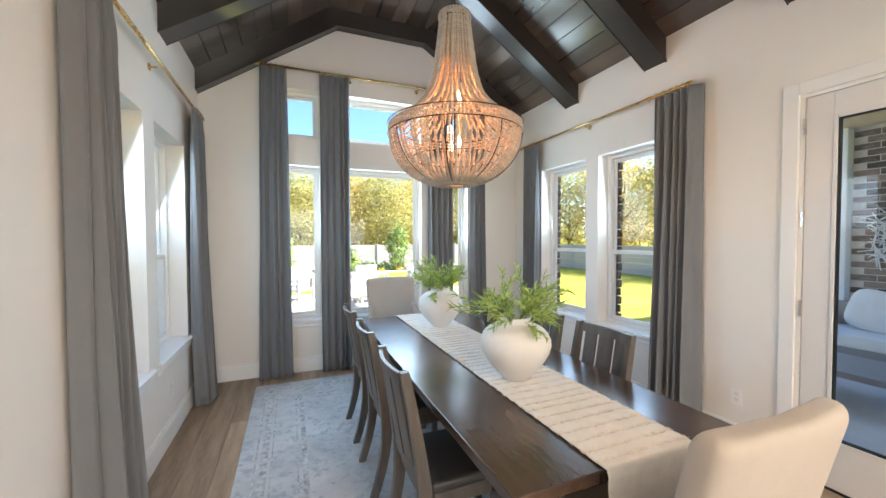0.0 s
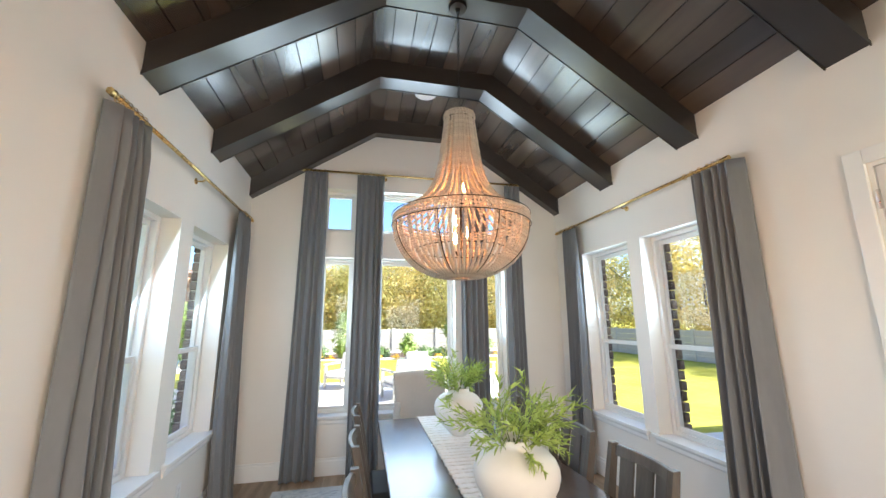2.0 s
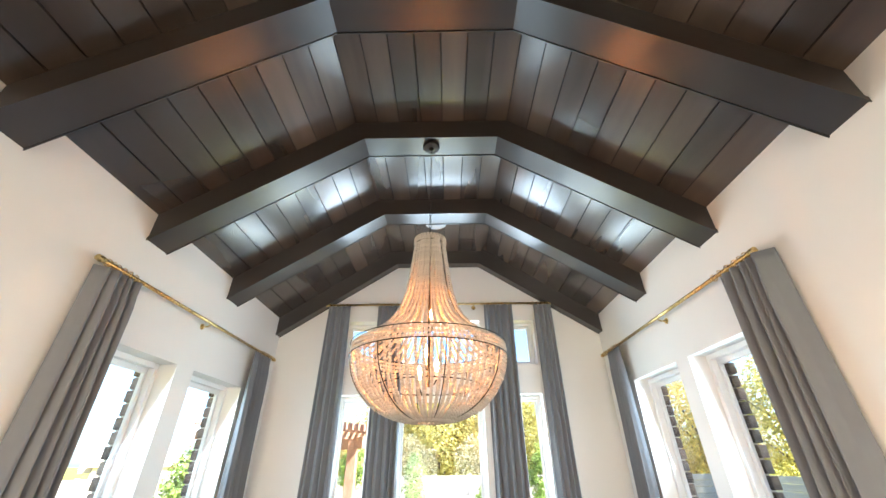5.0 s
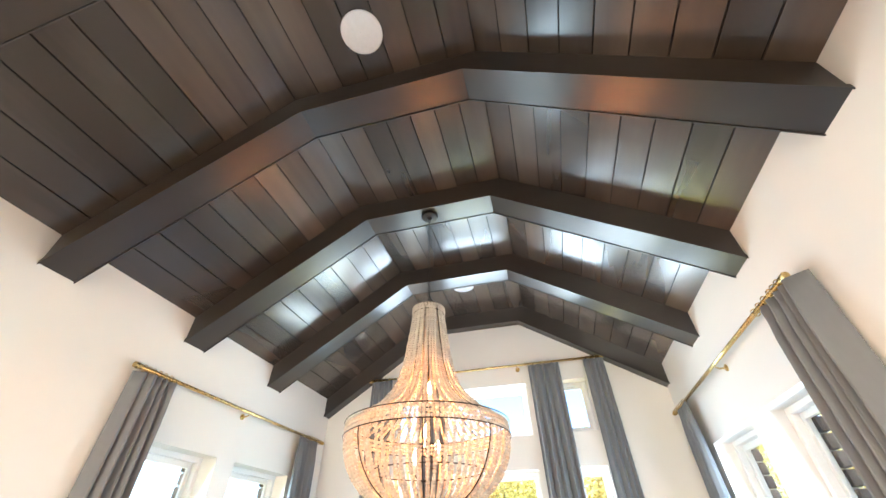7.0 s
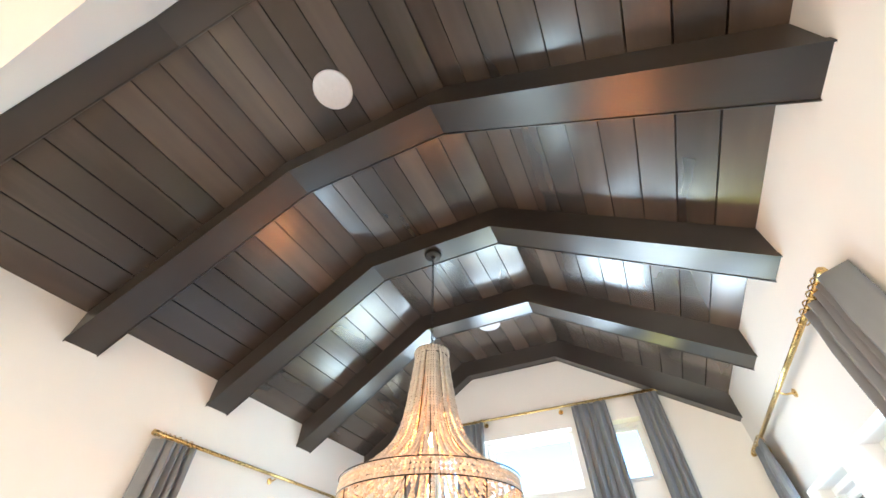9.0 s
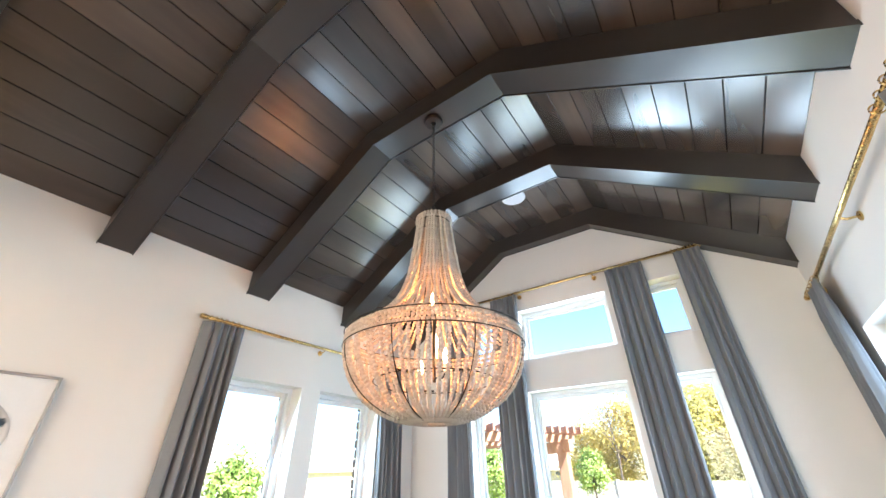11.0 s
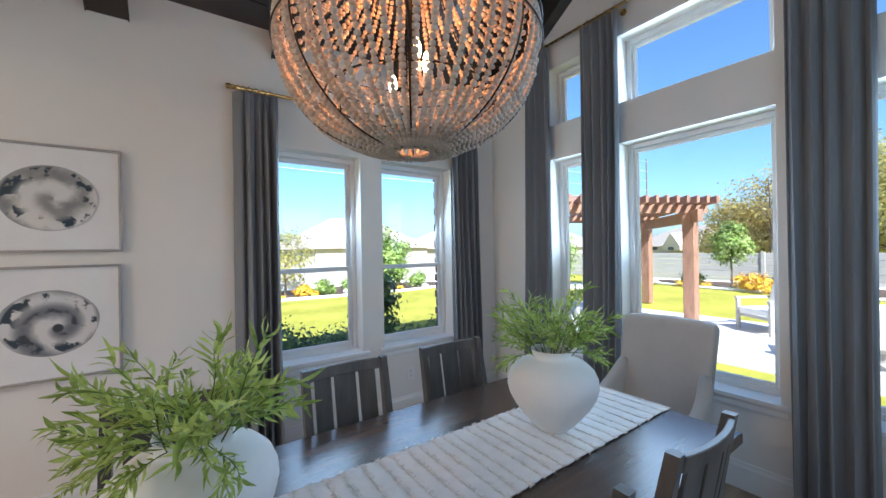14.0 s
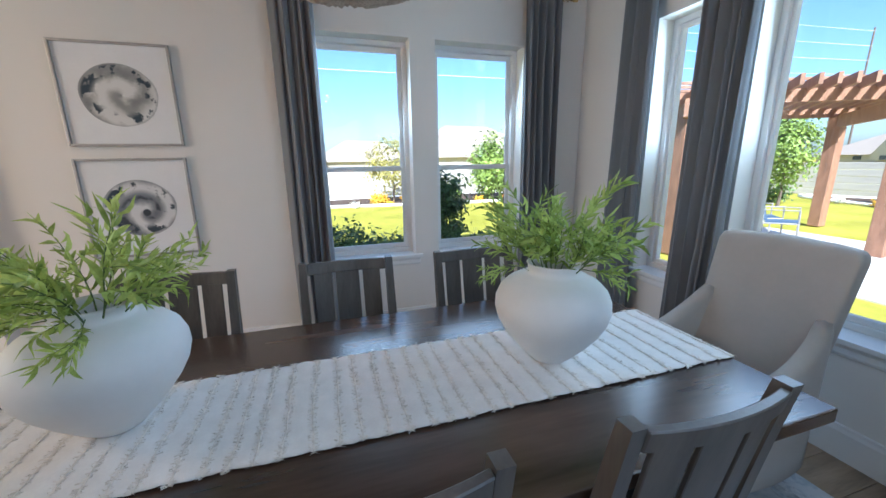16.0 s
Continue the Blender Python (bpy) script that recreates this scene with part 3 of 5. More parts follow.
RUG = rug_material()
RUG_LINE = mat("rug_border", (0.27, 0.30, 0.35), 0.95, vary=0.3, scale=26, second=(0.66, 0.66, 0.66), spec=0.1)
rug = thing("area_rug", "faded pale blue-grey traditional rug under the table", "rug", at=(1.02, 2.55, 0))
part("rug_field", soften(boxes((-1.40, 1.40, -1.95, 1.77, 0.0005, 0.009)), 0.004, 2), RUG, rug)
for d, w in ((0.10, 0.012), (0.135, 0.045), (0.20, 0.010), (0.36, 0.012), (0.395, 0.034)):
    for dims in ((-1.40 + d, -1.40 + d + w, -1.95 + d, 1.77 - d), (1.40 - d - w, 1.40 - d, -1.95 + d, 1.77 - d), (-1.40 + d + w, 1.40 - d - w, 1.77 - d - w, 1.77 - d), (-1.40 + d + w, 1.40 - d - w, -1.95 + d, -1.95 + d + w)):
        part("border_band", boxes((*dims, 0.006, 0.0096)), RUG_LINE, rug)
RUG_Z = 0.009

# ---- dining table ----
TX0, TX1, TY0, TY1, TZ = 0.545, 1.582, 1.09, 3.655, 0.745
tcx, tcy = (TX0 + TX1) / 2, (TY0 + TY1) / 2
table = thing("dining_table", "long dark brown wooden dining table with satin top", "table", at=(tcx, tcy, RUG_Z))
hx, hy, tz = (TX1 - TX0) / 2, (TY1 - TY0) / 2, TZ - RUG_Z
part("tabletop", soften(boxes((-hx, hx, -hy, hy, tz - 0.042, tz)), 0.005, 2), TABLE, table)
part("apron", soften(boxes((-hx + 0.16, -hx + 0.185, -hy + 0.3, hy - 0.3, tz - 0.12, tz - 0.043), (hx - 0.185, hx - 0.16, -hy + 0.3, hy - 0.3, tz - 0.12, tz - 0.043)), 0.003, 1), TABLE, table)
for sy in (-1, 1):
    y = sy * (hy - 0.48)
    part("trestle", soften(boxes((-0.30, -0.19, y - 0.05, y + 0.05, 0.07, tz - 0.12), (0.19, 0.30, y - 0.05, y + 0.05, 0.07, tz - 0.12), (-0.36, 0.36, y - 0.055, y + 0.055, 0, 0.07), (-0.36, 0.36, y - 0.05, y + 0.05, tz - 0.12, tz - 0.043)), 0.006, 2), TABLE, table)
part("stretcher", soften(boxes((-0.04, 0.04, -hy + 0.53, hy - 0.53, 0.17, 0.27)), 0.006, 2), TABLE, table)

# ---- runner ----
runner = thing("table_runner", "white woven cotton table runner with frayed cross ridges", "table runner", at=((0.89 + 1.30) / 2, tcy, TZ))
bm = bmesh.new()
rng = random.Random(5)
hw = 0.205
path = []
for i in range(241):
    s = -1.60 + 3.20 * i / 240
    over = abs(s) - (hy + 0.004)
    lift = 0.0035 + 0.0015 * noise.noise((s * 9, 0, 3))
    if over <= 0:
        path.append((s, lift))
    else:
        drop = min(over, 0.31)
        ang = min(1.0, over / 0.03)
        path.append((math.copysign(hy + 0.004 + 0.012 * ang, s), lift - max(0.0, over - 0.008)))
RIDGES = [-hy + 0.03]
while RIDGES[-1] < hy - 0.05:
    RIDGES.append(RIDGES[-1] + 0.048 + 0.022 * rng.random())


def band(v):
    """0 on a ridge, 1 halfway between two."""
    for a, b in zip(RIDGES, RIDGES[1:]):
        if a <= v <= b:
            return math.sin(math.pi * (v - a) / (b - a))
    return 0.5


def ridge_bend(x, seed):
    return 0.007 * noise.noise((x * 6, seed * 1.7, 7)) + 0.003 * noise.noise((x * 22, seed, 3))


grid = []
for i, (s, z) in enumerate(path):
    line = []
    swell = band(s)
    left = -hw - 0.007 * swell + 0.007 * noise.noise((i * 0.17, 1, 0))
    right = hw + 0.007 * swell + 0.007 * noise.noise((i * 0.17, 5, 0))
    for j in range(37):
        u = j / 36
        puff = 0.0045 * swell * (0.55 + 0.9 * noise.noise((i * 0.10, u * 5, 0))) + 0.002 * noise.noise((i * 0.45, u * 16, 4)) + 0.002
        line.append(bm.verts.new((left + (right - left) * u, s, z + max(0.0, puff))))
    grid.append(line)
for u, v in zip(grid, grid[1:]):
    for j in range(36):
        bm.faces.new((u[j], u[j + 1], v[j + 1], v[j]))
shell(bm, 0.002)
part("cloth", bm, RUNNER, runner, smooth=True)
ridge_mesh = []
for v in range(6):
    bm = bmesh.new()
    for q in range(340):
        side_end = q < 50
        x = (rng.choice((-1, 1)) * (hw + rng.uniform(-0.004, 0.010))) if side_end else -hw + 2 * hw * rng.random()
        a = rng.uniform(-1.0, 1.0)
        ln = rng.uniform(0.006, 0.016)
        y0 = ridge_bend(x, v)
        dx, dy = math.sin(a) * ln, math.cos(a) * ln * rng.choice((-1, 1))
        z0 = rng.uniform(0.0045, 0.0085)
        p = [bm.verts.new(c) for c in ((x - 0.0013, y0, z0), (x + 0.0013, y0, z0), (x + dx + 0.0008, y0 + dy, z0 + rng.uniform(-0.001, 0.004)), (x + dx - 0.0008, y0 + dy, z0 + 0.002))]
        bm.faces.new(p)
    tube(bm, [(-hw - 0.004 + (2 * hw + 0.008) * j / 60, ridge_bend(-hw + 2 * hw * j / 60, v), 0.0062 + 0.002 * noise.noise((j * 0.9, v, 2))) for j in range(61)], 0.0026, 6)
    ridge_mesh.append(mesh_of("fray_ridge", bm, FRAY))
for k, y in enumerate(RIDGES):
    shared("fray_ridge", ridge_mesh[k % 6], runner, Matrix.Translation((0, y, 0.0005)) @ Matrix.Rotation(math.pi * (k // 6 % 2), 4, "Z"))


# ---- vases with leafy sprigs ----
def sprig_meshes(seed, length):
    """An upright stem with side shoots of long narrow leaves."""
    rng = random.Random(seed)
    stem_bm, leaf_bm = bmesh.new(), bmesh.new()

    def leaf(b, way, ln, wd):
        across = way.cross(Vector((rng.uniform(-0.6, 0.6), rng.uniform(-0.6, 0.6), 1))).normalized()
        up = across.cross(way)
        sag = rng.uniform(-0.3, 1.0) * ln * 0.35
        twist, wave = rng.uniform(-1.6, 1.6), rng.uniform(-0.16, 0.16) * ln
        rows_ = []
        for q, wq in ((0, 0.10), (0.15, 0.65), (0.35, 1.0), (0.58, 0.9), (0.80, 0.5), (1.0, 0.03)):
            c = b + way * ln * q - Vector((0, 0, sag * q * q)) + across * wave * math.sin(q * 4.2)
            side_v = Matrix.Rotation(twist * q, 3, way) @ across
            lift_v = Matrix.Rotation(twist * q, 3, way) @ up
            rows_.append([leaf_bm.verts.new(c - side_v * wd * wq + lift_v * wd * wq * 0.35), leaf_bm.verts.new(c), leaf_bm.verts.new(c + side_v * wd * wq + lift_v * wd * wq * 0.35)])
        for u, v in zip(rows_, rows_[1:]):
            leaf_bm.faces.new((u[0], u[1], v[1], v[0]))
            leaf_bm.faces.new((u[1], u[2], v[2], v[1]))

    def shoot(p, d, ln, n, thick, first_leaf=1):
        pts = []
        for i in range(n + 1):
            pts.append(p.copy())
            d = (d + Vector((rng.uniform(-0.10, 0.12), rng.uniform(-0.10, 0.10), -0.05 * i / n))).normalized()
            p = p + d * ln / n
        tube(stem_bm, pts, thick, 5, thick * 0.35)
        for i in range(first_leaf, n + 1):
            along_ = (pts[min(i + 1, n)] - pts[i - 1]).normalized()
            base = rng.uniform(0, 6.28)
            for q in range(3):
                a = base + q * 2.1
                side_ = along_.orthogonal().normalized()
                side_ = Matrix.Rotation(a, 3, along_) @ side_
                way = (along_ * rng.uniform(0.7, 1.3) + side_ * rng.uniform(0.35, 0.8)).normalized()
                leaf(pts[i], way, rng.uniform(0.036, 0.080), rng.uniform(0.0038, 0.0066))
        return pts
    main = shoot(Vector((0, 0, 0)), Vector((0.1, 0, 1)).normalized(), length, 10, 0.0024, 3)
    for i in (4, 6):
        a = rng.uniform(-1.2, 1.2)
        shoot(main[i], Vector((math.cos(a) * 0.6, math.sin(a) * 0.6, 0.7)).normalized(), length * 0.45, 5, 0.0015)
    return mesh_of("stem", stem_bm, STEM, True), mesh_of("leaves", leaf_bm, LEAF, True)


SPRIGS = [sprig_meshes(20 + i, ln) for i, ln in enumerate((0.24, 0.28, 0.33, 0.25, 0.30, 0.22))]


def vase(at, count, seed, reach, fall, droop):
    v = thing("vase", "round matte white ceramic vase with narrow foot", "vase", at=at, group="vases on the runner")
    outer = [(0.048, 0.0), (0.057, 0.004), (0.084, 0.030), (0.121, 0.071), (0.152, 0.112), (0.173, 0.150), (0.182, 0.185), (0.180, 0.215), (0.167, 0.246), (0.142, 0.271), (0.110, 0.288), (0.088, 0.295), (0.080, 0.303), (0.079, 0.322), (0.084, 0.330)]
    part("body", lathe(bmesh.new(), outer + [(0.080, 0.3315), (0.073, 0.322), (0.073, 0.300), (0.080, 0.27)], 64), VASE, v, smooth=True)
    part("mouth", lathe(bmesh.new(), [(0.0, 0.268), (0.083, 0.270)], 32), DARK, v)
    rng = random.Random(seed)
    g = thing("leafy_branches", "loose bright green willow-leaf branches standing in white vase", "foliage", at=(at[0], at[1], at[2] + 0.272), group="foliage in vases")
    for i in range(count):
        a = i * 2.39996 + rng.uniform(-0.3, 0.3)
        f = math.sqrt((i + 0.5) / count)
        st, lv = SPRIGS[i % len(SPRIGS)]
        r = 0.050 * f
        tilt = (8 + reach * f) + rng.uniform(-7, 7)
        m = Matrix.Translation((r * math.cos(a), r * math.sin(a), 0.0)) @ Matrix.Rotation(a, 4, "Z") @ Matrix.Rotation(radians(tilt), 4, "Y") @ Matrix.Rotation(rng.uniform(-1.5, 1.5), 4, "Z") @ Matrix.Scale(rng.uniform(0.8, 1.1) * fall, 4)
        s = shared("sprig", st, g, m)
        shared("leaves", lv, s)
    for i, a in enumerate(droop):
        st, lv = SPRIGS[(i * 2 + 5) % len(SPRIGS)]
        m = Matrix.Translation((0.070 * math.cos(a), 0.070 * math.sin(a), 0.045)) @ Matrix.Rotation(a, 4, "Z") @ Matrix.Rotation(radians(rng.uniform(72, 92)), 4, "Y") @ Matrix.Scale(0.68 * fall, 4)
        shared("leaves", lv, shared("sprig", st, g, m))
    return v


vase((1.045, 1.848, TZ + 0.0065), 17, 3, 36, 0.94, (-0.75, 0.3, -1.6))
vase((1.11, 3.075, TZ + 0.0065), 18, 8, 25, 0.98, (0.7, 1.6, -2.2))


# ---- dining chairs ----
def dining_chair():
    """Faces +x: the back stands at x = 0 at the floor and leans to -x."""
    c = thing("dining_chair", "dark grey-brown wooden dining chair with slatted curved back", "chair", group="side chairs round the table")
    w, hgt = 0.215, 0.953

    def back_x(z):
        return -0.005 - 0.085 * max(0, (z - 0.42) / 0.53) ** 1.25 - 0.075 * max(0, (0.36 - z) / 0.36) ** 1.7
    for s in (-1, 1):
        bm = bmesh.new()
        prev = None
        for i in range(13):
            z = hgt * i / 12
            x = back_x(z)
            t0, t1 = 0.020 - 0.004 * abs(i - 5) / 7, 0.028 - 0.010 * abs(i - 5) / 7
            ring = [bm.verts.new((x + a * t1, s * (w - 0.022) + b * t0, z)) for a, b in ((-1, -1), (1, -1), (1, 1), (-1, 1))]
            if prev:
                for j in range(4):
                    bm.faces.new((prev[j], prev[(j + 1) % 4], ring[(j + 1) % 4], ring[j]))
            else:
                bm.faces.new(ring[::-1])
            prev = ring
        bm.faces.new(prev)
        part("back_post", soften(bm, 0.004, 2), CHAIR, c)
        fl = bmesh.new()
        prev = None
        for z, t in ((0, 0.015), (0.2, 0.018), (0.43, 0.024)):
            ring = [fl.verts.new((0.425 + a * t + 0.012 * (1 - z / 0.43), s * (w - 0.026) + b * t, z)) for a, b in ((-1, -1), (1, -1), (1, 1), (-1, 1))]
            if prev:
                for j in range(4):
                    fl.faces.new((prev[j], prev[(j + 1) % 4], ring[(j + 1) % 4], ring[j]))
            else:
                fl.faces.new(ring[::-1])
            prev = ring
        fl.faces.new(prev)
        part("leg", soften(fl, 0.004, 2), CHAIR, c)

    def curved(z0, z1, y0, y1, thick, bow):
        bm = bmesh.new()
        rings = []
        for i in range(13):
            y = y0 + (y1 - y0) * i / 12
            b = -bow * (1 - (y / w) ** 2)
            ring = []
            for z, a in ((z0, 1), (z1, 1), (z1, -1), (z0, -1)):
                ring.append(bm.verts.new((back_x(z) + b + a * thick / 2, y, z)))
            rings.append(ring)
        for u, v in zip(rings, rings[1:]):
            for j in range(4):
                bm.faces.new((u[j], u[(j + 1) % 4], v[(j + 1) % 4], v[j]))
        bm.faces.new(rings[0][::-1])
        bm.faces.new(rings[-1])
        bmesh.ops.recalc_face_normals(bm, faces=bm.faces)
        return bm
    inner = w - 0.04
    part("top_rail", soften(curved(0.895, 0.945, -inner, inner, 0.022, 0.035), 0.003, 1), CHAIR, c)
    part("low_rail", soften(curved(0.50, 0.545, -inner, inner, 0.020, 0.030), 0.003, 1), CHAIR, c)
    for y0, y1 in ((-0.150, -0.070), (-0.053, 0.053), (0.070, 0.150)):
        part("back_slat", soften(curved(0.543, 0.897, y0, y1, 0.012, 0.034), 0.002, 1), CHAIR, c)
    part("seat_rail", soften(boxes((0.03, 0.40, -w + 0.015, -w + 0.040, 0.37, 0.43), (0.03, 0.40, w - 0.040, w - 0.015, 0.37, 0.43), (0.40, 0.43, -w + 0.04, w - 0.04, 0.37, 0.43), (-0.005, 0.02, -w + 0.04, w - 0.04, 0.37, 0.43)), 0.003, 1), CHAIR, c)
    part("seat", soften(boxes((0.02, 0.455, -w + 0.012, w - 0.012, 0.43, 0.475)), 0.018, 3), SEAT, c, "dark upholstered seat pad", smooth=True)
    return c


first = dining_chair()
spots = [(0.463, y, 0) for y in (1.80, 2.47, 3.10)] + [(1.575, y, 180) for y in (1.86, 2.43, 3.06)]
for i, (x, y, a) in enumerate(spots):
    m = pose(x, y, RUG_Z, 0, 0, a)
    if i == 0:
        first.matrix_basis = m
    else:
        copy_thing(first, m)


# ---- upholstered end chairs ----
def host_chair(at, turn):
    """Faces +y; the padded back leans to -y and bows, the arms sweep forward from its sides."""
    c = thing("host_chair", "cream linen upholstered host chair with sloping arms", "chair", at=at, group="end chairs", turn=turn)

    def back_y(z):
        return -0.20 - 0.17 * max(0, (z - 0.3) / 0.73)
    bm = bmesh.new()
    rings = []
    for i in range(27):
        f = i / 18 if i < 17 else 17 / 18 + (1 / 18) * math.sin((i - 17) / 9 * math.pi / 2)
        curl = 1 - math.cos(max(0, i - 17) / 9 * math.pi / 2)
        z = 0.06 + 0.970 * f
        half = 0.240 + 0.036 * f - 0.030 * curl
        th = 0.064 - 0.016 * f - 0.030 * curl
        ring = []
        for j in range(44):
            q = 2 * math.pi * j / 44
            cx, cy = math.cos(q), math.sin(q)
            px = math.copysign(abs(cx) ** 0.22, cx)
            py = math.copysign(abs(cy) ** 0.45, cy)
            bow = -0.038 * (1 - px * px) * min(1, max(0, (z - 0.35) / 0.4))
            ring.append(bm.verts.new((px * half, back_y(z) + bow + py * th, z + 0.010 * (1 - px * px) * f ** 8)))
        rings.append(ring)
    for u, v in zip(rings, rings[1:]):
        for j in range(44):
            bm.faces.new((u[j], u[(j + 1) % 44], v[(j + 1) % 44], v[j]))
    bm.faces.new(rings[0][::-1])
    bm.faces.new(rings[-1])
    part("backrest", bm, CREAM, c, smooth=True)
    part("seat", soften(boxes((-0.215, 0.215, -0.15, 0.30, 0.30, 0.48)), 0.03, 3), CREAM, c, smooth=True)
    for s in (-1, 1):
        bm = bmesh.new()
        rings = []
        for i in range(19):
            f = i / 18
            y = -0.27 + 0.555 * f
            top = 0.535 + 0.225 * (1 - f) ** 2.6 - 0.02 * max(0, (f - 0.9) / 0.1) ** 2
            out = 0.235 + 0.030 * math.sin(math.pi * min(1, f * 1.15)) ** 0.8
            rings.append([bm.verts.new((s * (out + 0.036 * a), y, 0.10 + (top - 0.10) * h_)) for a, h_ in ((-1, 0), (-1, 0.5), (-1, 0.93), (-0.75, 0.985), (0, 1.0), (0.75, 0.985), (1, 0.93), (1, 0.5), (1, 0))])
        for u, v in zip(rings, rings[1:]):
            for j in range(9):
                bm.faces.new((u[j], u[(j + 1) % 9], v[(j + 1) % 9], v[j]))
        bm.faces.new(rings[0][::-1])
        bm.faces.new(rings[-1])
        bmesh.ops.recalc_face_normals(bm, faces=bm.faces)
        part("arm", bm, CREAM, c, smooth=True)
    part("skirt", soften(boxes((-0.245, 0.245, -0.16, 0.275, 0.08, 0.31)), 0.012, 2), CREAM, c)
    for sx in (-0.2, 0.2):
        for sy in (-0.19, 0.22):
            part("leg", boxes((sx - 0.018, sx + 0.018, sy - 0.018, sy + 0.018, 0, 0.09)), CHAIR, c)
    return c


host_chair((1.005, 3.975, RUG_Z), 180)
host_chair((1.10, 1.115, RUG_Z), 0)

# ---- chandelier ----
CX, CY = 0.991, 2.494
lamp = thing("chandelier", "large whitewashed wooden bead chandelier with glowing candle bulbs", "chandelier", at=(CX, CY, 0))
ICO = bmesh.new()
bmesh.ops.create_icosphere(ICO, subdivisions=1, radius=1)
ICO_V = [v.co.copy() for v in ICO.verts]
ICO_F = [tuple(v.index for v in f.verts) for f in ICO.faces]
ICO.free()


def bead_mesh(name, centres, radii):
    verts, faces = [], []
    for c, r in zip(centres, radii):
        o = len(verts)
        verts += [c + v * r for v in ICO_V]
        faces += [tuple(o + i for i in f) for f in ICO_F]
    me = bpy.data.meshes.new(name)
    me.from_pydata(verts, [], faces)
    me.materials.append(BEAD)
    me.polygons.foreach_set("use_smooth", [True] * len(me.polygons))
    return me


def along(curve, step):
    """Points at even steps on a curve given as a function of 0..1."""
    fine = [Vector(curve(i / 400)) for i in range(401)]
    out, run = [fine[0]], 0.0
    for a, b in zip(fine, fine[1:]):
        run += (b - a).length
        if run >= step:
            out.append(b)
            run = 0.0
    return out


def upper(t):
    z = 2.955 - 0.715 * t
    r = 0.095 + 0.085 * t + 0.245 * t ** 5.5
    return (r, 0, z)


def lower(t):
    a = t * 1.54
    return (0.070 + 0.367 * math.cos(a), 0, 2.172 - 0.328 * math.sin(a))


BR = 0.0106
for kind, curve, count, step in (("upper", upper, 48, 0.0160), ("lower", lower, 64, 0.0160)):
    metas = []
    for v in range(4):
        pts = along(curve, step)
        r = random.Random(v + 7)
        sway = r.uniform(-0.009, 0.009)
        c = [p + Vector((r.uniform(-0.0015, 0.0015) - 0.006 * v % 3, sway * math.sin(i / len(pts) * math.pi), 0)) for i, p in enumerate(pts)]
        metas.append(bead_mesh("bead_strand", c, [BR * r.uniform(0.86, 1.12) for _ in c]))
    r = random.Random(9)
    for i in range(count):
        tagged(shared("bead_strand", metas[r.randrange(4)], lamp, Matrix.Rotation(2 * math.pi * (i + r.uniform(-0.08, 0.08)) / count, 4, "Z")), kind="stuff")
for z, rad in ((2.228, 0.434), (2.206, 0.437), (2.184, 0.437), (2.965, 0.101), (2.945, 0.103)):
    n = int(2 * math.pi * rad / 0.0205)
    shared("bead_ring", bead_mesh("bead_ring", [Vector((rad * math.cos(2 * math.pi * j / n), rad * math.sin(2 * math.pi * j / n), z)) for j in range(n)], [BR] * n), lamp)["kind"] = "stuff"


def hoop(rad, z, thick):
    bm = bmesh.new()
    return tube(bm, [(rad * math.cos(2 * math.pi * j / 64), rad * math.sin(2 * math.pi * j / 64), z) for j in range(65)], thick, 6)


for rad, z, th in ((0.446, 2.241, 0.0028), (0.448, 2.171, 0.0028), (0.083, 1.842, 0.0045), (0.100, 2.927, 0.003), (0.29, 2.02, 0.003)):
    part("hoop", hoop(rad, z, th), IRON, lamp)
for i in range(8):
    a = 2 * math.pi * (i + 0.3) / 8
    pts = [Vector(lower(t / 14)) + Vector((0.004, 0, 0)) for t in range(15)]
    part("rib", tube(bmesh.new(), [Matrix.Rotation(a, 3, "Z") @ p for p in pts], 0.003, 5), IRON, lamp)
    pts = [Vector(upper(t / 14)) - Vector((0.014, 0, 0)) for t in range(15)]
    part("rib", tube(bmesh.new(), [Matrix.Rotation(a, 3, "Z") @ p for p in pts], 0.003, 5), IRON, lamp)
part("stem", tube(bmesh.new(), [(0, 0, 2.02), (0, 0, 3.0)], 0.008, 10), IRON, lamp)
part("canopy", lathe(bmesh.new(), [(0.066, 3.845), (0.066, 3.834), (0.060, 3.824), (0.020, 3.818), (0.012, 3.800), (0.001, 3.798)], 32), IRON, lamp, smooth=False)
link_bm = bmesh.new()
loop = [(0.0085 * math.cos(q), 0, 0.015 * math.sin(q)) for q in [2 * math.pi * j / 12 for j in range(13)]]
link = mesh_of("chain_link", tube(link_bm, loop, 0.0024, 5), IRON, True)
z, k = 3.79, 0
while z > 2.99:
    shared("chain_link", link, lamp, Matrix.Translation((0, 0, z)) @ Matrix.Rotation(math.pi / 2 * (k % 2), 4, "Z"))
    z -= 0.0252
    k += 1
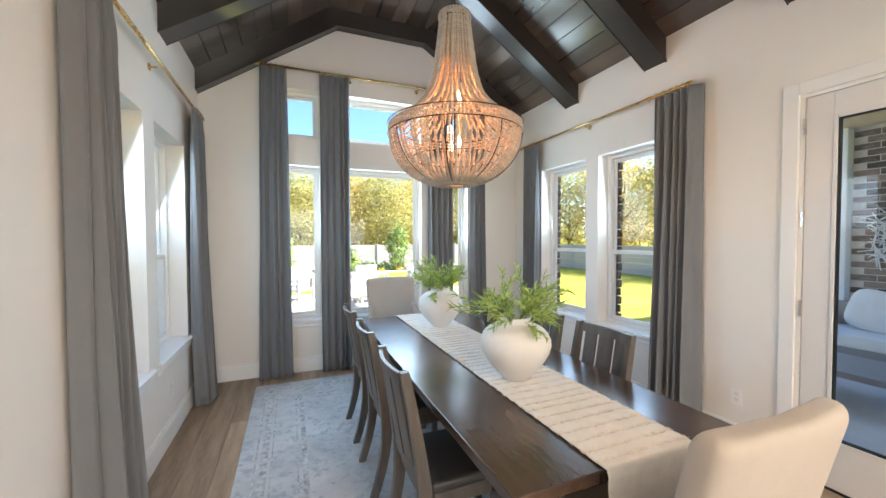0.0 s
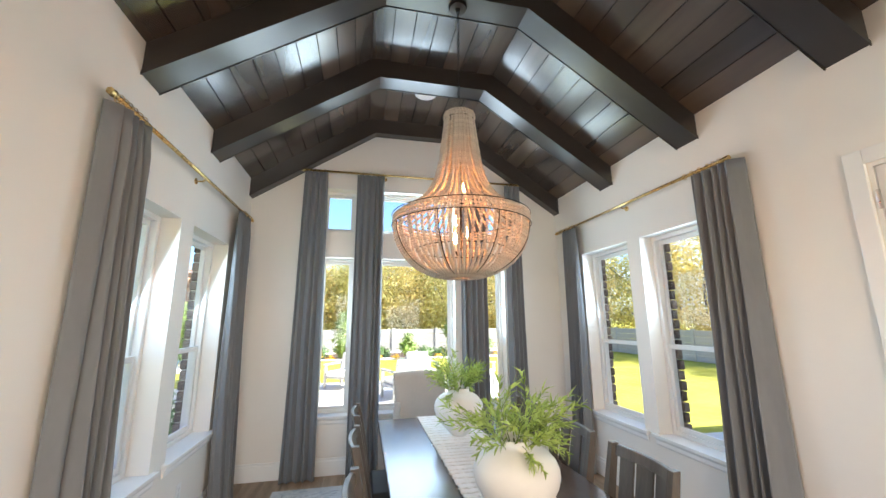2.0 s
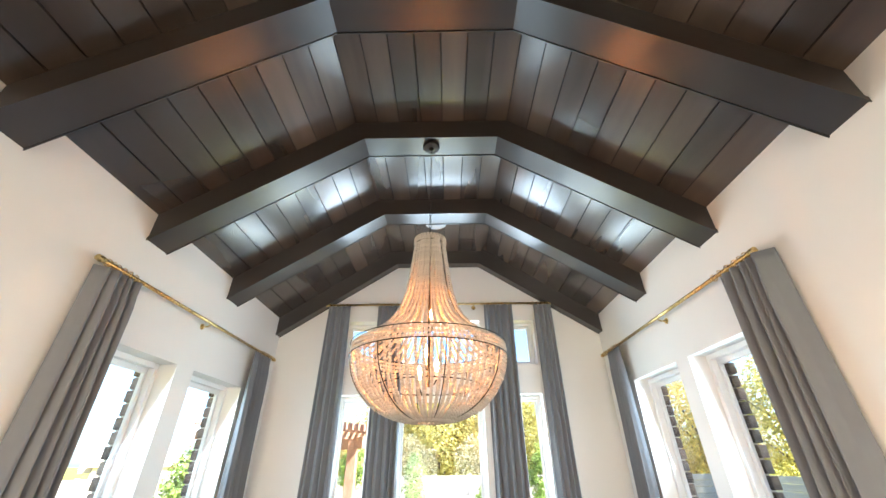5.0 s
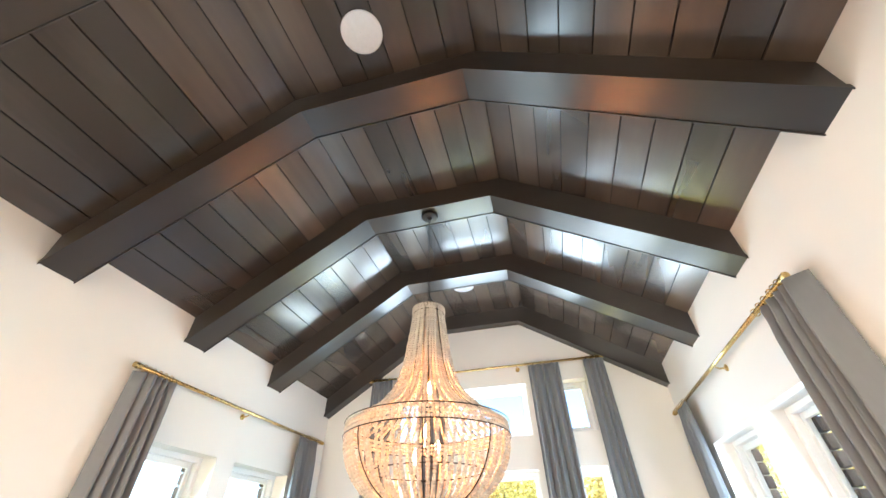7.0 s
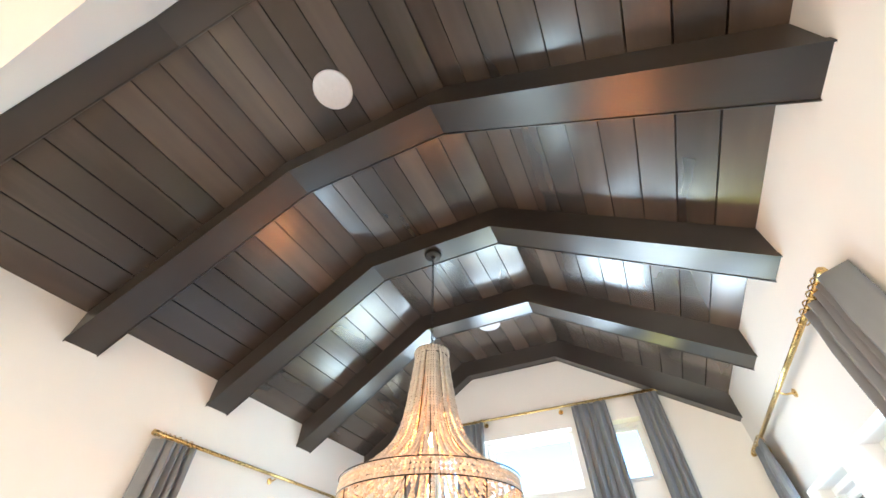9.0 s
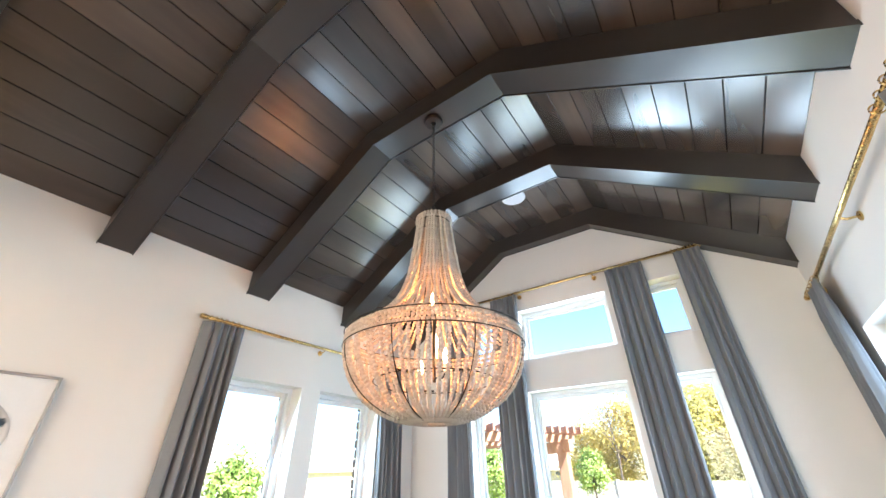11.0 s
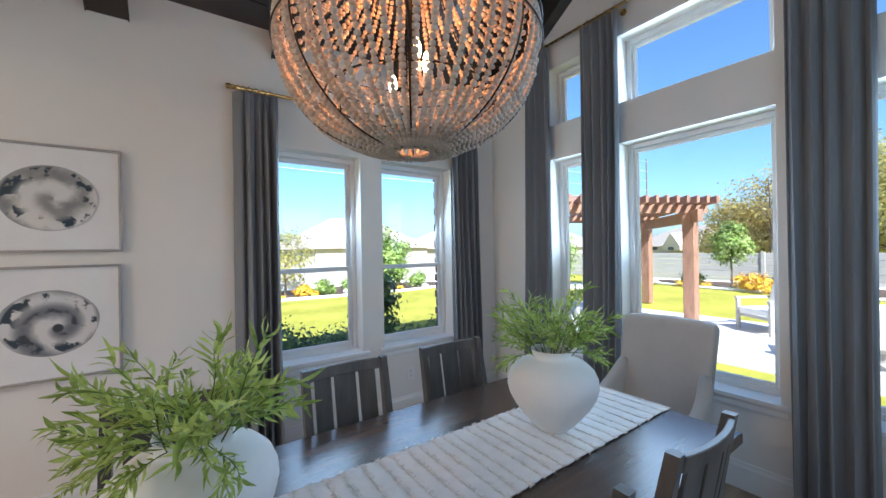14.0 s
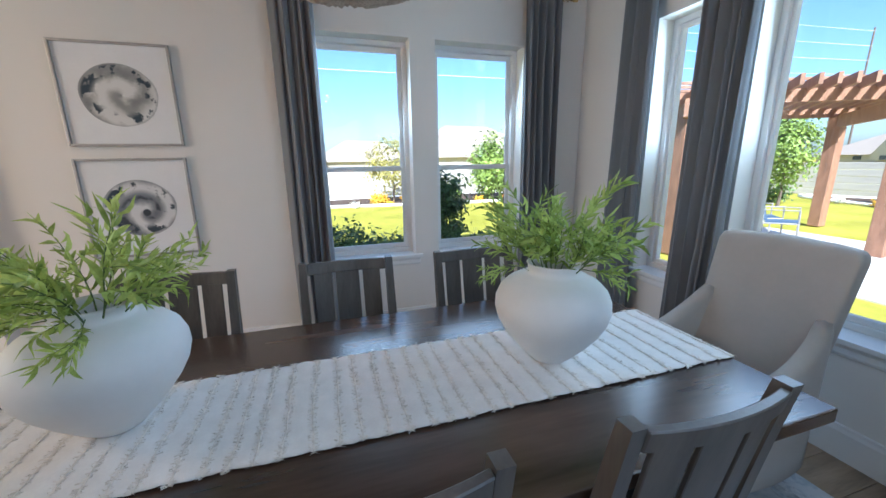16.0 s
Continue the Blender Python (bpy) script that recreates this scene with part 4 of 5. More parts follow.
for i, (x, y, z) in enumerate(((0.02, -0.03, 2.43), (-0.02, 0.04, 2.22), (0.045, 0.035, 2.14), (-0.05, -0.045, 2.08))):
    arm = part("candle_arm", tube(bmesh.new(), [(0, 0, z - 0.10), (x * 0.7, y * 0.7, z - 0.10), (x, y, z - 0.07)], 0.005, 6), IRON, lamp)
    part("socket", lathe(bmesh.new(), [(0.012, z - 0.075), (0.012, z - 0.03), (0.001, z - 0.029)], 14, (x, y, 0)), FRAY, arm, "cream candle sleeve")
    b = part("bulb", lathe(bmesh.new(), [(0.006, z - 0.03), (0.013, z - 0.012), (0.015, z + 0.005), (0.011, z + 0.025), (0.004, z + 0.042), (0.001, z + 0.046)], 14, (x, y, 0)), BULB, arm, "glowing clear candle bulb", smooth=True)
    b.visible_shadow = False
    pl = bpy.data.lights.new("bulb_light", "POINT")
    pl.energy, pl.color, pl.shadow_soft_size = 1.25, (1.0, 0.27, 0.05), 0.018
    new("bulb_light", pl).location = (CX + x, CY + y, z)


# ---- framed art ----
def art_material(name, seed, spiral):
    m = mat(name, (0.5, 0.5, 0.52), 0.75, vary=0.1)
    n, k = m.node_tree.nodes, m.node_tree.links
    b = n["Principled BSDF"]
    tc, sep = n.new("ShaderNodeTexCoord"), n.new("ShaderNodeSeparateXYZ")
    k.new(tc.outputs["Object"], sep.inputs[0])

    def op(kind, a, c=None, d=None):
        q = n.new("ShaderNodeMath")
        q.operation = kind
        for i, v in enumerate((a, c, d)):
            if v is None:
                continue
            if isinstance(v, (int, float)):
                q.inputs[i].default_value = v
            else:
                k.new(v, q.inputs[i])
        return q.outputs[0]
    y, z = sep.outputs[1], sep.outputs[2]
    edge = op("SQRT", op("ADD", op("POWER", op("DIVIDE", y, 0.205), 2.0), op("POWER", op("DIVIDE", z, 0.185), 2.0)))
    y = op("SUBTRACT", y, 0.03 if spiral else 0.015)
    z = op("ADD", z, 0.03 if spiral else 0.0)
    r = op("SQRT", op("ADD", op("MULTIPLY", y, y), op("MULTIPLY", z, z)))
    th = op("ARCTAN2", z, y)
    no = n.new("ShaderNodeTexNoise")
    no.inputs["Scale"].default_value, no.inputs["Detail"].default_value = 9 + seed, 5
    k.new(tc.outputs["Object"], no.inputs[0])
    arg = op("ADD", th, op("ADD", op("MULTIPLY", r, -42 if spiral else -34), op("MULTIPLY", no.outputs[0], 2.0 if spiral else 4.2)))
    wash = op("MULTIPLY_ADD", op("SINE", arg), 0.5, 0.5)
    wash = op("ADD", op("MULTIPLY", wash, 0.6), op("MULTIPLY", no.outputs[0], 0.4))
    rp = n.new("ShaderNodeValToRGB")
    cols = ((0.0, (0.10, 0.115, 0.14)), (0.34, (0.24, 0.25, 0.27)), (0.55, (0.45, 0.45, 0.455)), (0.72, (0.68, 0.675, 0.67)))
    if not spiral:
        cols = ((0.0, (0.16, 0.17, 0.18)), (0.30, (0.33, 0.325, 0.31)), (0.5, (0.53, 0.515, 0.49)), (0.75, (0.70, 0.69, 0.665)))
    while len(rp.color_ramp.elements) < 4:
        rp.color_ramp.elements.new(0.5)
    for e, (p, c) in zip(rp.color_ramp.elements, cols):
        e.position, e.color = p, (*c, 1)
    k.new(wash, rp.inputs[0])

    def over(below, amount, color):
        mx = n.new("ShaderNodeMixRGB")
        k.new(amount, mx.inputs[0])
        k.new(below, mx.inputs[1])
        mx.inputs[2].default_value = (*color, 1)
        return mx.outputs[0]

    def step(v, a, c):
        q = n.new("ShaderNodeMapRange")
        q.interpolation_type = "SMOOTHSTEP"
        k.new(v, q.inputs[0])
        q.inputs[1].default_value, q.inputs[2].default_value = a, c
        return q.outputs[0]
    ink = n.new("ShaderNodeTexNoise")
    ink.inputs["Scale"].default_value, ink.inputs["Detail"].default_value = 13 + 2 * seed, 3
    k.new(tc.outputs["Object"], ink.inputs[0])
    band = op("MULTIPLY", step(edge, 0.50, 0.78), step(edge, 1.0, 0.9))
    blots = op("MULTIPLY", step(ink.outputs[0], 0.50, 0.58), band)
    out = over(rp.outputs[0], blots, (0.035, 0.055, 0.075))
    if spiral:
        out = over(out, op("MULTIPLY", step(wash, 0.30, 0.20), step(ink.outputs[0], 0.42, 0.56)), (0.05, 0.06, 0.075))
        out = over(out, step(r, 0.028, 0.018), (0.04, 0.05, 0.06))
    out = over(out, op("MULTIPLY", step(edge, 0.93, 1.0), 0.55), (0.33, 0.34, 0.35))
    k.new(out, b.inputs["Base Color"])
    return m


for (y0, y1, z0, z1), spiral in (((0.924, 1.537, 1.522, 2.13), False), ((0.918, 1.53, 0.80, 1.446), True)):
    a = thing("framed_painting", "silver-framed abstract " + ("dark blue-grey swirl" if spiral else "mottled grey disc") + " on white paper", "painting", at=(XL, (y0 + y1) / 2, (z0 + z1) / 2), group="paired wall art")
    hy_, hz_ = (y1 - y0) / 2, (z1 - z0) / 2
    f = 0.014
    part("frame", soften(boxes((0.002, 0.03, -hy_, -hy_ + f, -hz_, hz_), (0.002, 0.03, hy_ - f, hy_, -hz_, hz_), (0.002, 0.03, -hy_ + f, hy_ - f, hz_ - f, hz_), (0.002, 0.03, -hy_ + f, hy_ - f, -hz_, -hz_ + f)), 0.003, 2), SILVER, a)
    part("paper", boxes((0.004, 0.014, -hy_ + f, hy_ - f, -hz_ + f, hz_ - f)), PAPER, a)
    bm = bmesh.new()
    ring = [bm.verts.new((0.0165, 0.205 * math.cos(q) * (1 + 0.012 * math.sin(5 * q)), 0.185 * math.sin(q))) for q in [2 * math.pi * j / 72 for j in range(72)]]
    bm.faces.new(ring)
    ext = bmesh.ops.extrude_face_region(bm, geom=bm.faces[:])
    bmesh.ops.translate(bm, vec=(-0.002, 0, 0), verts=[g for g in ext["geom"] if isinstance(g, bmesh.types.BMVert)])
    bmesh.ops.recalc_face_normals(bm, faces=bm.faces)
    part("painted_disc", bm, art_material("swirl_paint" if spiral else "mottled_paint", 1 if spiral else 3, spiral), a)

# ---- outlets ----
def outlet(at, turn):
    o = thing("wall_outlet", "white duplex wall outlet plate", "outlet", at=at, turn=turn, group="wall outlets")
    part("plate", soften(boxes((-0.036, 0.036, -0.006, 0, -0.058, 0.058)), 0.003, 2), TRIM, o)
    for z in (-0.02, 0.02):
        part("socket", soften(boxes((-0.014, 0.014, -0.008, -0.005, z - 0.013, z + 0.013)), 0.003, 1), DOORPAINT, o)


outlet((XR, 1.83, 0.36), -90)
outlet((XL, 3.55, 0.36), 90)

# ---- adjoining space ceiling light (behind the camera) ----
cl = thing("ceiling_light", "warm flush ceiling light of adjoining space", "ceiling light", at=(0.9, -1.6, 3.05))
part("frame", lathe(bmesh.new(), [(0.20, 0.0), (0.20, -0.03), (0.001, -0.031)], 32), TRIM, cl)
fl = bpy.data.lights.new("ceiling_light_lamp", "AREA")
fl.shape, fl.size, fl.energy, fl.color = "DISK", 0.36, 22, (1.0, 0.68, 0.42)
new("ceiling_light_lamp", fl).matrix_world = look((0.9, -1.6, 3.01), (0.9, -1.6, 0))

# ---- outdoors: ground, patio, fences ----
structure("ground", boxes((-400, 400, -400, 400, GROUND - 0.3, GROUND)), GRASS, "bright mown lawn reaching the horizon", "ground")
structure("patio", boxes((-6.0, 5.2, 7.9, 11.6, GROUND - 0.05, GROUND + 0.02)), CONCRETE, "pale concrete patio under bright sun", "patio")
structure("porch_slab", boxes((XR + WT + 0.1, 7.6, -3, 5.3, GROUND - 0.05, GROUND + 0.03)), CONCRETE, "pale concrete slab of covered porch", "patio")
structure("porch_roof", boxes((XR + WT, 7.6, 0.3, 3.0, 2.95, 3.15)), PORCH_WOOD, "tan boarded ceiling of covered porch", "roof")
house_roof = prism(bmesh.new(), [(XL - WT - 0.3, 3.22), (MID, 5.6), (XR + WT + 0.3, 3.22), (XR + WT + 0.3, 3.30), (MID, 5.75), (XL - WT - 0.3, 3.30)], "y", BACK - WT, YF + WT + 0.2)
structure("house_roof", house_roof, ROOF, "brown shingle gable roof of the house", "roof")
# unseen block, added only to shade the right-hand windows from direct sun
structure("sun_blocker", boxes((7.31, 15, -12, 2.8, GROUND, 7.2)), STUCCO, "tall plain unseen block added to keep sun off right windows", "wall")


def bed(name, pts):
    bm = bmesh.new()
    prism(bm, pts, "z", GROUND - 0.02, GROUND + 0.05)
    structure(name, bm, MULCH, "dark mulched planting bed with curved edge", "planting bed")


def blob(cx, cy, rx, ry, n=28, wob=0.12):
    return [(cx + rx * math.cos(q) * (1 + wob * math.sin(3 * q)), cy + ry * math.sin(q) * (1 + wob * math.cos(2 * q))) for q in [2 * math.pi * j / n for j in range(n)]]


bed("bed_far", blob(2.0, 19.2, 9.0, 1.9))
bed("bed_left", blob(-12.6, 6.5, 1.7, 6.5))
bed("bed_house", blob(XL - WT - 0.75, 3.3, 0.55, 2.6, wob=0.05))


def fence(x0, y0, x1, y1, z1, label):
    """Concrete panels between posts; local x runs along it."""
    ln = math.hypot(x1 - x0, y1 - y0)
    f = thing("fence", label, "fence", at=(x0, y0, GROUND), turn=math.degrees(math.atan2(y1 - y0, x1 - x0)), kind="structure")
    n = max(1, round(ln / 2.4))
    w = ln / n
    hgt = z1 - GROUND
    post = mesh_of("fence_post", soften(boxes((-0.07, 0.07, -0.07, 0.07, 0, hgt + 0.05)), 0.012, 1), FENCE)
    slab = mesh_of("fence_panel", soften(boxes((0.06, w - 0.06, -0.03, 0.03, 0.005, hgt / 5 - 0.005)), 0.008, 1), FENCE)
    for i in range(n + 1):
        shared("fence_post", post, f, Matrix.Translation((i * w, 0, 0)))
        if i < n:
            for j in range(5):
                shared("fence_panel", slab, f, Matrix.Translation((i * w, 0.004 * ((i + j) % 2), j * hgt / 5)))


fence(-14.6, 21.0, 14.0, 21.0, 1.12, "grey precast concrete garden fence in shade")
fence(-14.6, -6.0, -14.6, 21.0, 1.12, "sunlit precast concrete garden fence")
fence(14.0, 21.0, 14.0, -6.0, 1.12, "grey precast concrete garden fence beyond lawn")


# ---- plants ----
def leaf_mesh(name, material, spread, count, size, seed, shape=1.0, clumps=40, flat=0.6):
    """Many small leaves in clumps inside an uneven ellipsoid; spread is (rx, ry, rz)."""
    r = np.random.RandomState(seed)
    rx, ry, rz = spread
    d = r.normal(size=(clumps, 3))
    d /= np.linalg.norm(d, axis=1)[:, None]
    rad = r.uniform(0.35, 1.0, clumps) ** 0.6
    cen = d * rad[:, None] * np.array((rx, ry, rz))
    if shape != 1.0:
        up = (cen[:, 2] / rz + 1) / 2
        cen[:, :2] *= (1.15 - shape * up)[:, None]
    which = r.randint(0, clumps, count)
    clump = 0.30 * min(rx, ry, rz) + 0.05
    p = cen[which] + r.normal(size=(count, 3)) * clump * np.array((1, 1, 0.75)) * 0.62
    face = p / np.array((rx, ry, rz)) + np.array((0, 0, 0.55)) + r.normal(size=(count, 3)) * 0.55
    face /= np.linalg.norm(face, axis=1)[:, None]
    a = np.cross(face, r.normal(size=(count, 3)))
    a /= np.linalg.norm(a, axis=1)[:, None]
    b = np.cross(face, a)
    b /= np.linalg.norm(b, axis=1)[:, None]
    s = size * r.uniform(0.6, 1.3, count)[:, None]
    v = np.empty((count, 4, 3))
    v[:, 0], v[:, 1], v[:, 2], v[:, 3] = p - a * s, p + b * s * flat, p + a * s, p - b * s * flat
    me = bpy.data.meshes.new(name)
    me.from_pydata(v.reshape(-1, 3).tolist(), [], np.arange(count * 4).reshape(-1, 4).tolist())
    me.materials.append(material)
    return me


def tree(at, label, material, trunk_h, crown, count, size, seed, shape=1.0, trunk_r=0.05, group="", name="tree", limbs=5, clumps=40):
    t = thing(name, label, "tree" if name == "tree" else "shrub", at=at, group=group)
    r = random.Random(seed)
    top = trunk_h + crown[2] * 0.9
    part("trunk", tube(bmesh.new(), [(0, 0, -0.03), (0.02, 0.01, trunk_h * 0.6), (-0.01, 0.02, trunk_h), (0.03, 0, top)], trunk_r, 7, trunk_r * 0.35), BARK, t)
    for i in range(limbs):
        a = 6.283 * i / limbs + r.uniform(-0.4, 0.4)
        z = trunk_h + crown[2] * r.uniform(0.0, 0.7)
        part("limb", tube(bmesh.new(), [(0, 0, z), (crown[0] * 0.35 * math.cos(a), crown[1] * 0.35 * math.sin(a), z + crown[2] * 0.25), (crown[0] * 0.75 * math.cos(a), crown[1] * 0.75 * math.sin(a), z + crown[2] * 0.55)], trunk_r * 0.5, 5, trunk_r * 0.12), BARK, t)
    ob = new("crown", leaf_mesh("crown", material, crown, count, size, seed, shape, clumps))
    ob.parent = t
    ob.location = (0, 0, trunk_h + crown[2] * 0.85)
    return t


G0 = GROUND + 0.03
tree((-2.9, 18.2, G0), "round clipped green standard tree by fence", LEAF_MID, 1.0, (0.58, 0.58, 0.75), 5200, 0.045, 1, shape=0.5, group="garden trees", clumps=90)
tree((-6.6, 13.2, G0), "conical clipped green tree on bare trunk", LEAF_MID, 0.6, (0.6, 0.6, 1.0), 4200, 0.05, 12, shape=0.75, group="garden trees", clumps=80)
tree((-5.9, 15.9, G0), "conical clipped green tree on bare trunk", LEAF_MID, 0.7, (0.85, 0.85, 1.25), 5200, 0.055, 2, shape=0.75, group="garden trees", clumps=90)
tree((-0.35, 18.3, G0), "slim columnar clipped evergreen by fence", LEAF_MID, 0.1, (0.42, 0.42, 1.15), 3600, 0.055, 3, shape=0.45, group="columnar evergreens", clumps=70)
tree((4.9, 18.3, G0), "slim columnar clipped evergreen by fence", LEAF_MID, 0.1, (0.5, 0.5, 1.25), 3600, 0.055, 4, shape=0.45, group="columnar evergreens", clumps=70)
tree((2.5, 17.6, G0), "small square clipped green shrub", LEAF_MID, 0.1, (0.32, 0.32, 0.55), 1600, 0.05, 5, group="bed shrubs", name="shrub", limbs=2, clumps=40)
tree((-11.6, 8.7, G0), "upright leafy green garden tree by fence", LEAF_MID, 0.2, (0.85, 0.85, 1.25), 4200, 0.075, 6, shape=0.6, group="garden trees", clumps=70)
tree((-12.2, 4.9, G0), "airy yellow-green young tree by fence", LEAF_OLIVE, 0.5, (0.9, 0.9, 1.05), 2000, 0.06, 7, group="garden trees", clumps=45)
for i, (x, y, s, m) in enumerate(((3.4, 18.0, 0.35, LEAF_DARK), (4.1, 18.2, 0.3, LEAF_DARK), (1.4, 18.4, 0.3, LEAF_DARK), (-1.4, 18.2, 0.4, LEAF_DARK), (6.4, 18.5, 0.55, LEAF_MID), (-4.2, 18.4, 0.35, LEAF_MID), (-11.8, 6.2, 0.35, LEAF_MID), (-11.9, 7.2, 0.3, LEAF_MID), (-12.0, 10.4, 0.4, LEAF_MID), (-11.4, 11.6, 0.35, LEAF_MID), (-9.5, 15.6, 0.4, LEAF_MID), (-6.6, 16.8, 0.45, LEAF_DARK))):
    tree((x, y, G0), "low rounded green shrub in mulched bed", m, 0.03, (s, s, s * 0.8), 900, 0.05, 30 + i, group="bed shrubs", name="shrub", limbs=2, trunk_r=0.02, clumps=30)
for i, (x, y, s) in enumerate(((-2.3, 17.7, 0.42), (-1.7, 17.5, 0.42), (-11.7, 5.4, 0.3), (-11.5, 4.2, 0.28))):
    tree((x, y, G0), "mound of bright yellow flowers in bed", FLOWER, 0.03, (s, s, s * 0.7), 1000, 0.045, 50 + i, group="yellow flowers", name="flower_shrub", limbs=2, trunk_r=0.015, clumps=30)
for i, (x, y, rx, rz) in enumerate(((-1.72, 2.62, 0.36, 0.33), (-1.80, 3.05, 0.28, 0.25), (-1.74, 3.38, 0.30, 0.28), (-1.75, 4.15, 0.30, 0.24), (-1.72, 4.65, 0.30, 0.27), (-1.75, 5.2, 0.34, 0.30))):
    tree((x, y, G0), "low dark glossy laurel shrub under window", LEAF_DARK, 0.16 + rz * 0.4, (rx, rx, rz), 2800, 0.025, 60 + i, group="shrubs under windows", name="shrub", limbs=3, trunk_r=0.015, clumps=40)
tree((-1.72, 3.62, G0), "tall narrow dark laurel shrub under window", LEAF_DARK, 0.38, (0.20, 0.20, 0.62), 4200, 0.028, 70, group="shrubs under windows", name="shrub", limbs=3, trunk_r=0.015, clumps=40)

woods = [(-2.5, 26.5, 2.6, 3.2, LEAF_GOLD), (0.5, 25.5, 2.4, 3.4, LEAF_OLIVE), (3.2, 26, 2.7, 3.6, LEAF_GOLD), (6.0, 25.2, 2.6, 3.6, LEAF_OLIVE), (9.0, 26.2, 2.8, 4.0, LEAF_GOLD), (12.0, 25.6, 2.8, 4.2, LEAF_OLIVE), (15.5, 24.6, 2.8, 4.2, LEAF_GOLD), (18.0, 21.0, 2.8, 4.4, LEAF_OLIVE), (18.5, 17.0, 2.8, 4.2, LEAF_GOLD), (18.6, 13.0, 2.8, 4.2, LEAF_OLIVE), (18.8, 9.0, 2.8, 4.2, LEAF_GOLD), (18.5, 5.0, 2.8, 4.0, LEAF_OLIVE), (-5.2, 27.5, 2.2, 2.2, LEAF_GOLD), (4.8, 30, 3.4, 5.2, LEAF_OLIVE), (11.0, 31, 3.4, 5.4, LEAF_OLIVE), (-0.5, 30.5, 3.0, 4.0, LEAF_OLIVE), (17.5, 28, 3.2, 5.0, LEAF_OLIVE)]
for i, (x, y, rr, hh, m) in enumerate(woods):
    tree((x, y, GROUND), "tall leafy autumn woodland tree beyond fence", m, 0.6, (rr, rr, hh * 0.85), 13000, 0.085, 100 + i, trunk_r=0.14, group="woodland trees", limbs=6, clumps=110)


# bed edging, flowers, wires, bare tree
for name_, pts in (("bed_edging_far", blob(2.0, 19.2, 9.05, 1.95)), ("bed_edging_left", blob(-12.6, 6.5, 1.75, 6.55))):
    bm = tube(bmesh.new(), [(x, y, GROUND + 0.05) for x, y in pts + pts[:1]], 0.06, 6)
    structure(name_, bm, CUSHION, "pale stone edging round planting bed", "edging")
rf = random.Random(33)
for i in range(22):
    if i < 14:
        x, y = -5.6 + i * 0.95 + rf.uniform(-0.2, 0.2), 17.55 + 0.012 * (i - 7) ** 2 + rf.uniform(-0.1, 0.15)
    else:
        x, y = -11.1 + rf.uniform(-0.15, 0.1), 2.2 + (i - 14) * 1.15
    tree((x, y, G0), "small yellow flower clump at bed edge", FLOWER if i % 3 else CUSHION, 0.02, (0.16, 0.16, 0.10), 160, 0.035, 200 + i, group="flower clumps", name="flower_clump", limbs=0, trunk_r=0.008, clumps=12)
pl_ = thing("power_line", "pale overhead power lines on tall slender poles", "power line", at=(-32, 10, GROUND))
for y in (-62, 62):
    part("pole", tube(bmesh.new(), [(0, y, 0), (0, y, 17.5)], 0.14, 7, 0.10), BARK, pl_)
for i in range(5):
    part("wire", tube(bmesh.new(), [(0.16, -62 + 6.2 * q, 8.9 + i * 1.75 + 1.1 * ((q - 10) / 10) ** 2) for q in range(21)], 0.022, 4), CUSHION, pl_)
bare = thing("bare_tree", "tall leafless grey tree beyond fence", "tree", at=(-3.2, 24.0, GROUND))
part("trunk", tube(bmesh.new(), [(0, 0, 0), (0.1, 0, 2.0), (0.0, 0, 4.6)], 0.09, 6, 0.02), BARK, bare)
for i in range(26):
    z, a = 1.6 + i * 0.11, rf.uniform(0, 6.283)
    ln = rf.uniform(0.7, 1.3) * (1.15 - i / 40)
    p0 = Vector((0.05, 0, z))
    p1 = p0 + Vector((math.cos(a) * ln * 0.5, math.sin(a) * ln * 0.5, ln * 0.5))
    p2 = p1 + Vector((math.cos(a + 0.4) * ln * 0.3, math.sin(a + 0.4) * ln * 0.3, ln * 0.55))
    part("limb", tube(bmesh.new(), [p0, p1, p2], 0.018, 4, 0.004), BARK, bare)


# ---- pergola ----
perg = thing("pergola", "reddish-brown stained timber pergola over patio", "pergola", at=(-2.9, 10.2, GROUND + 0.02))
PO = Vector((-2.9, 10.2, 0))
P1, P2, P3 = Vector((-1.2, 10.4, 0)) - PO, Vector((-3.2, 12.7, 0)) - PO, Vector((-2.45, 7.7, 0)) - PO
P4 = P3 + P2 - P1
TOP = 2.15 - GROUND


def plank(bm, a, b, wide, z0, z1):
    d = (b - a).normalized()
    s = Vector((-d.y, d.x, 0)) * wide / 2
    prism_pts = [a + s, a - s, b - s, b + s]
    lo = [bm.verts.new((p.x, p.y, z0)) for p in prism_pts]
    hi = [bm.verts.new((p.x, p.y, z1)) for p in prism_pts]
    for j in range(4):
        bm.faces.new((lo[j], lo[(j + 1) % 4], hi[(j + 1) % 4], hi[j]))
    bm.faces.new(lo[::-1])
    bm.faces.new(hi)
    bmesh.ops.recalc_face_normals(bm, faces=bm.faces)
    return bm


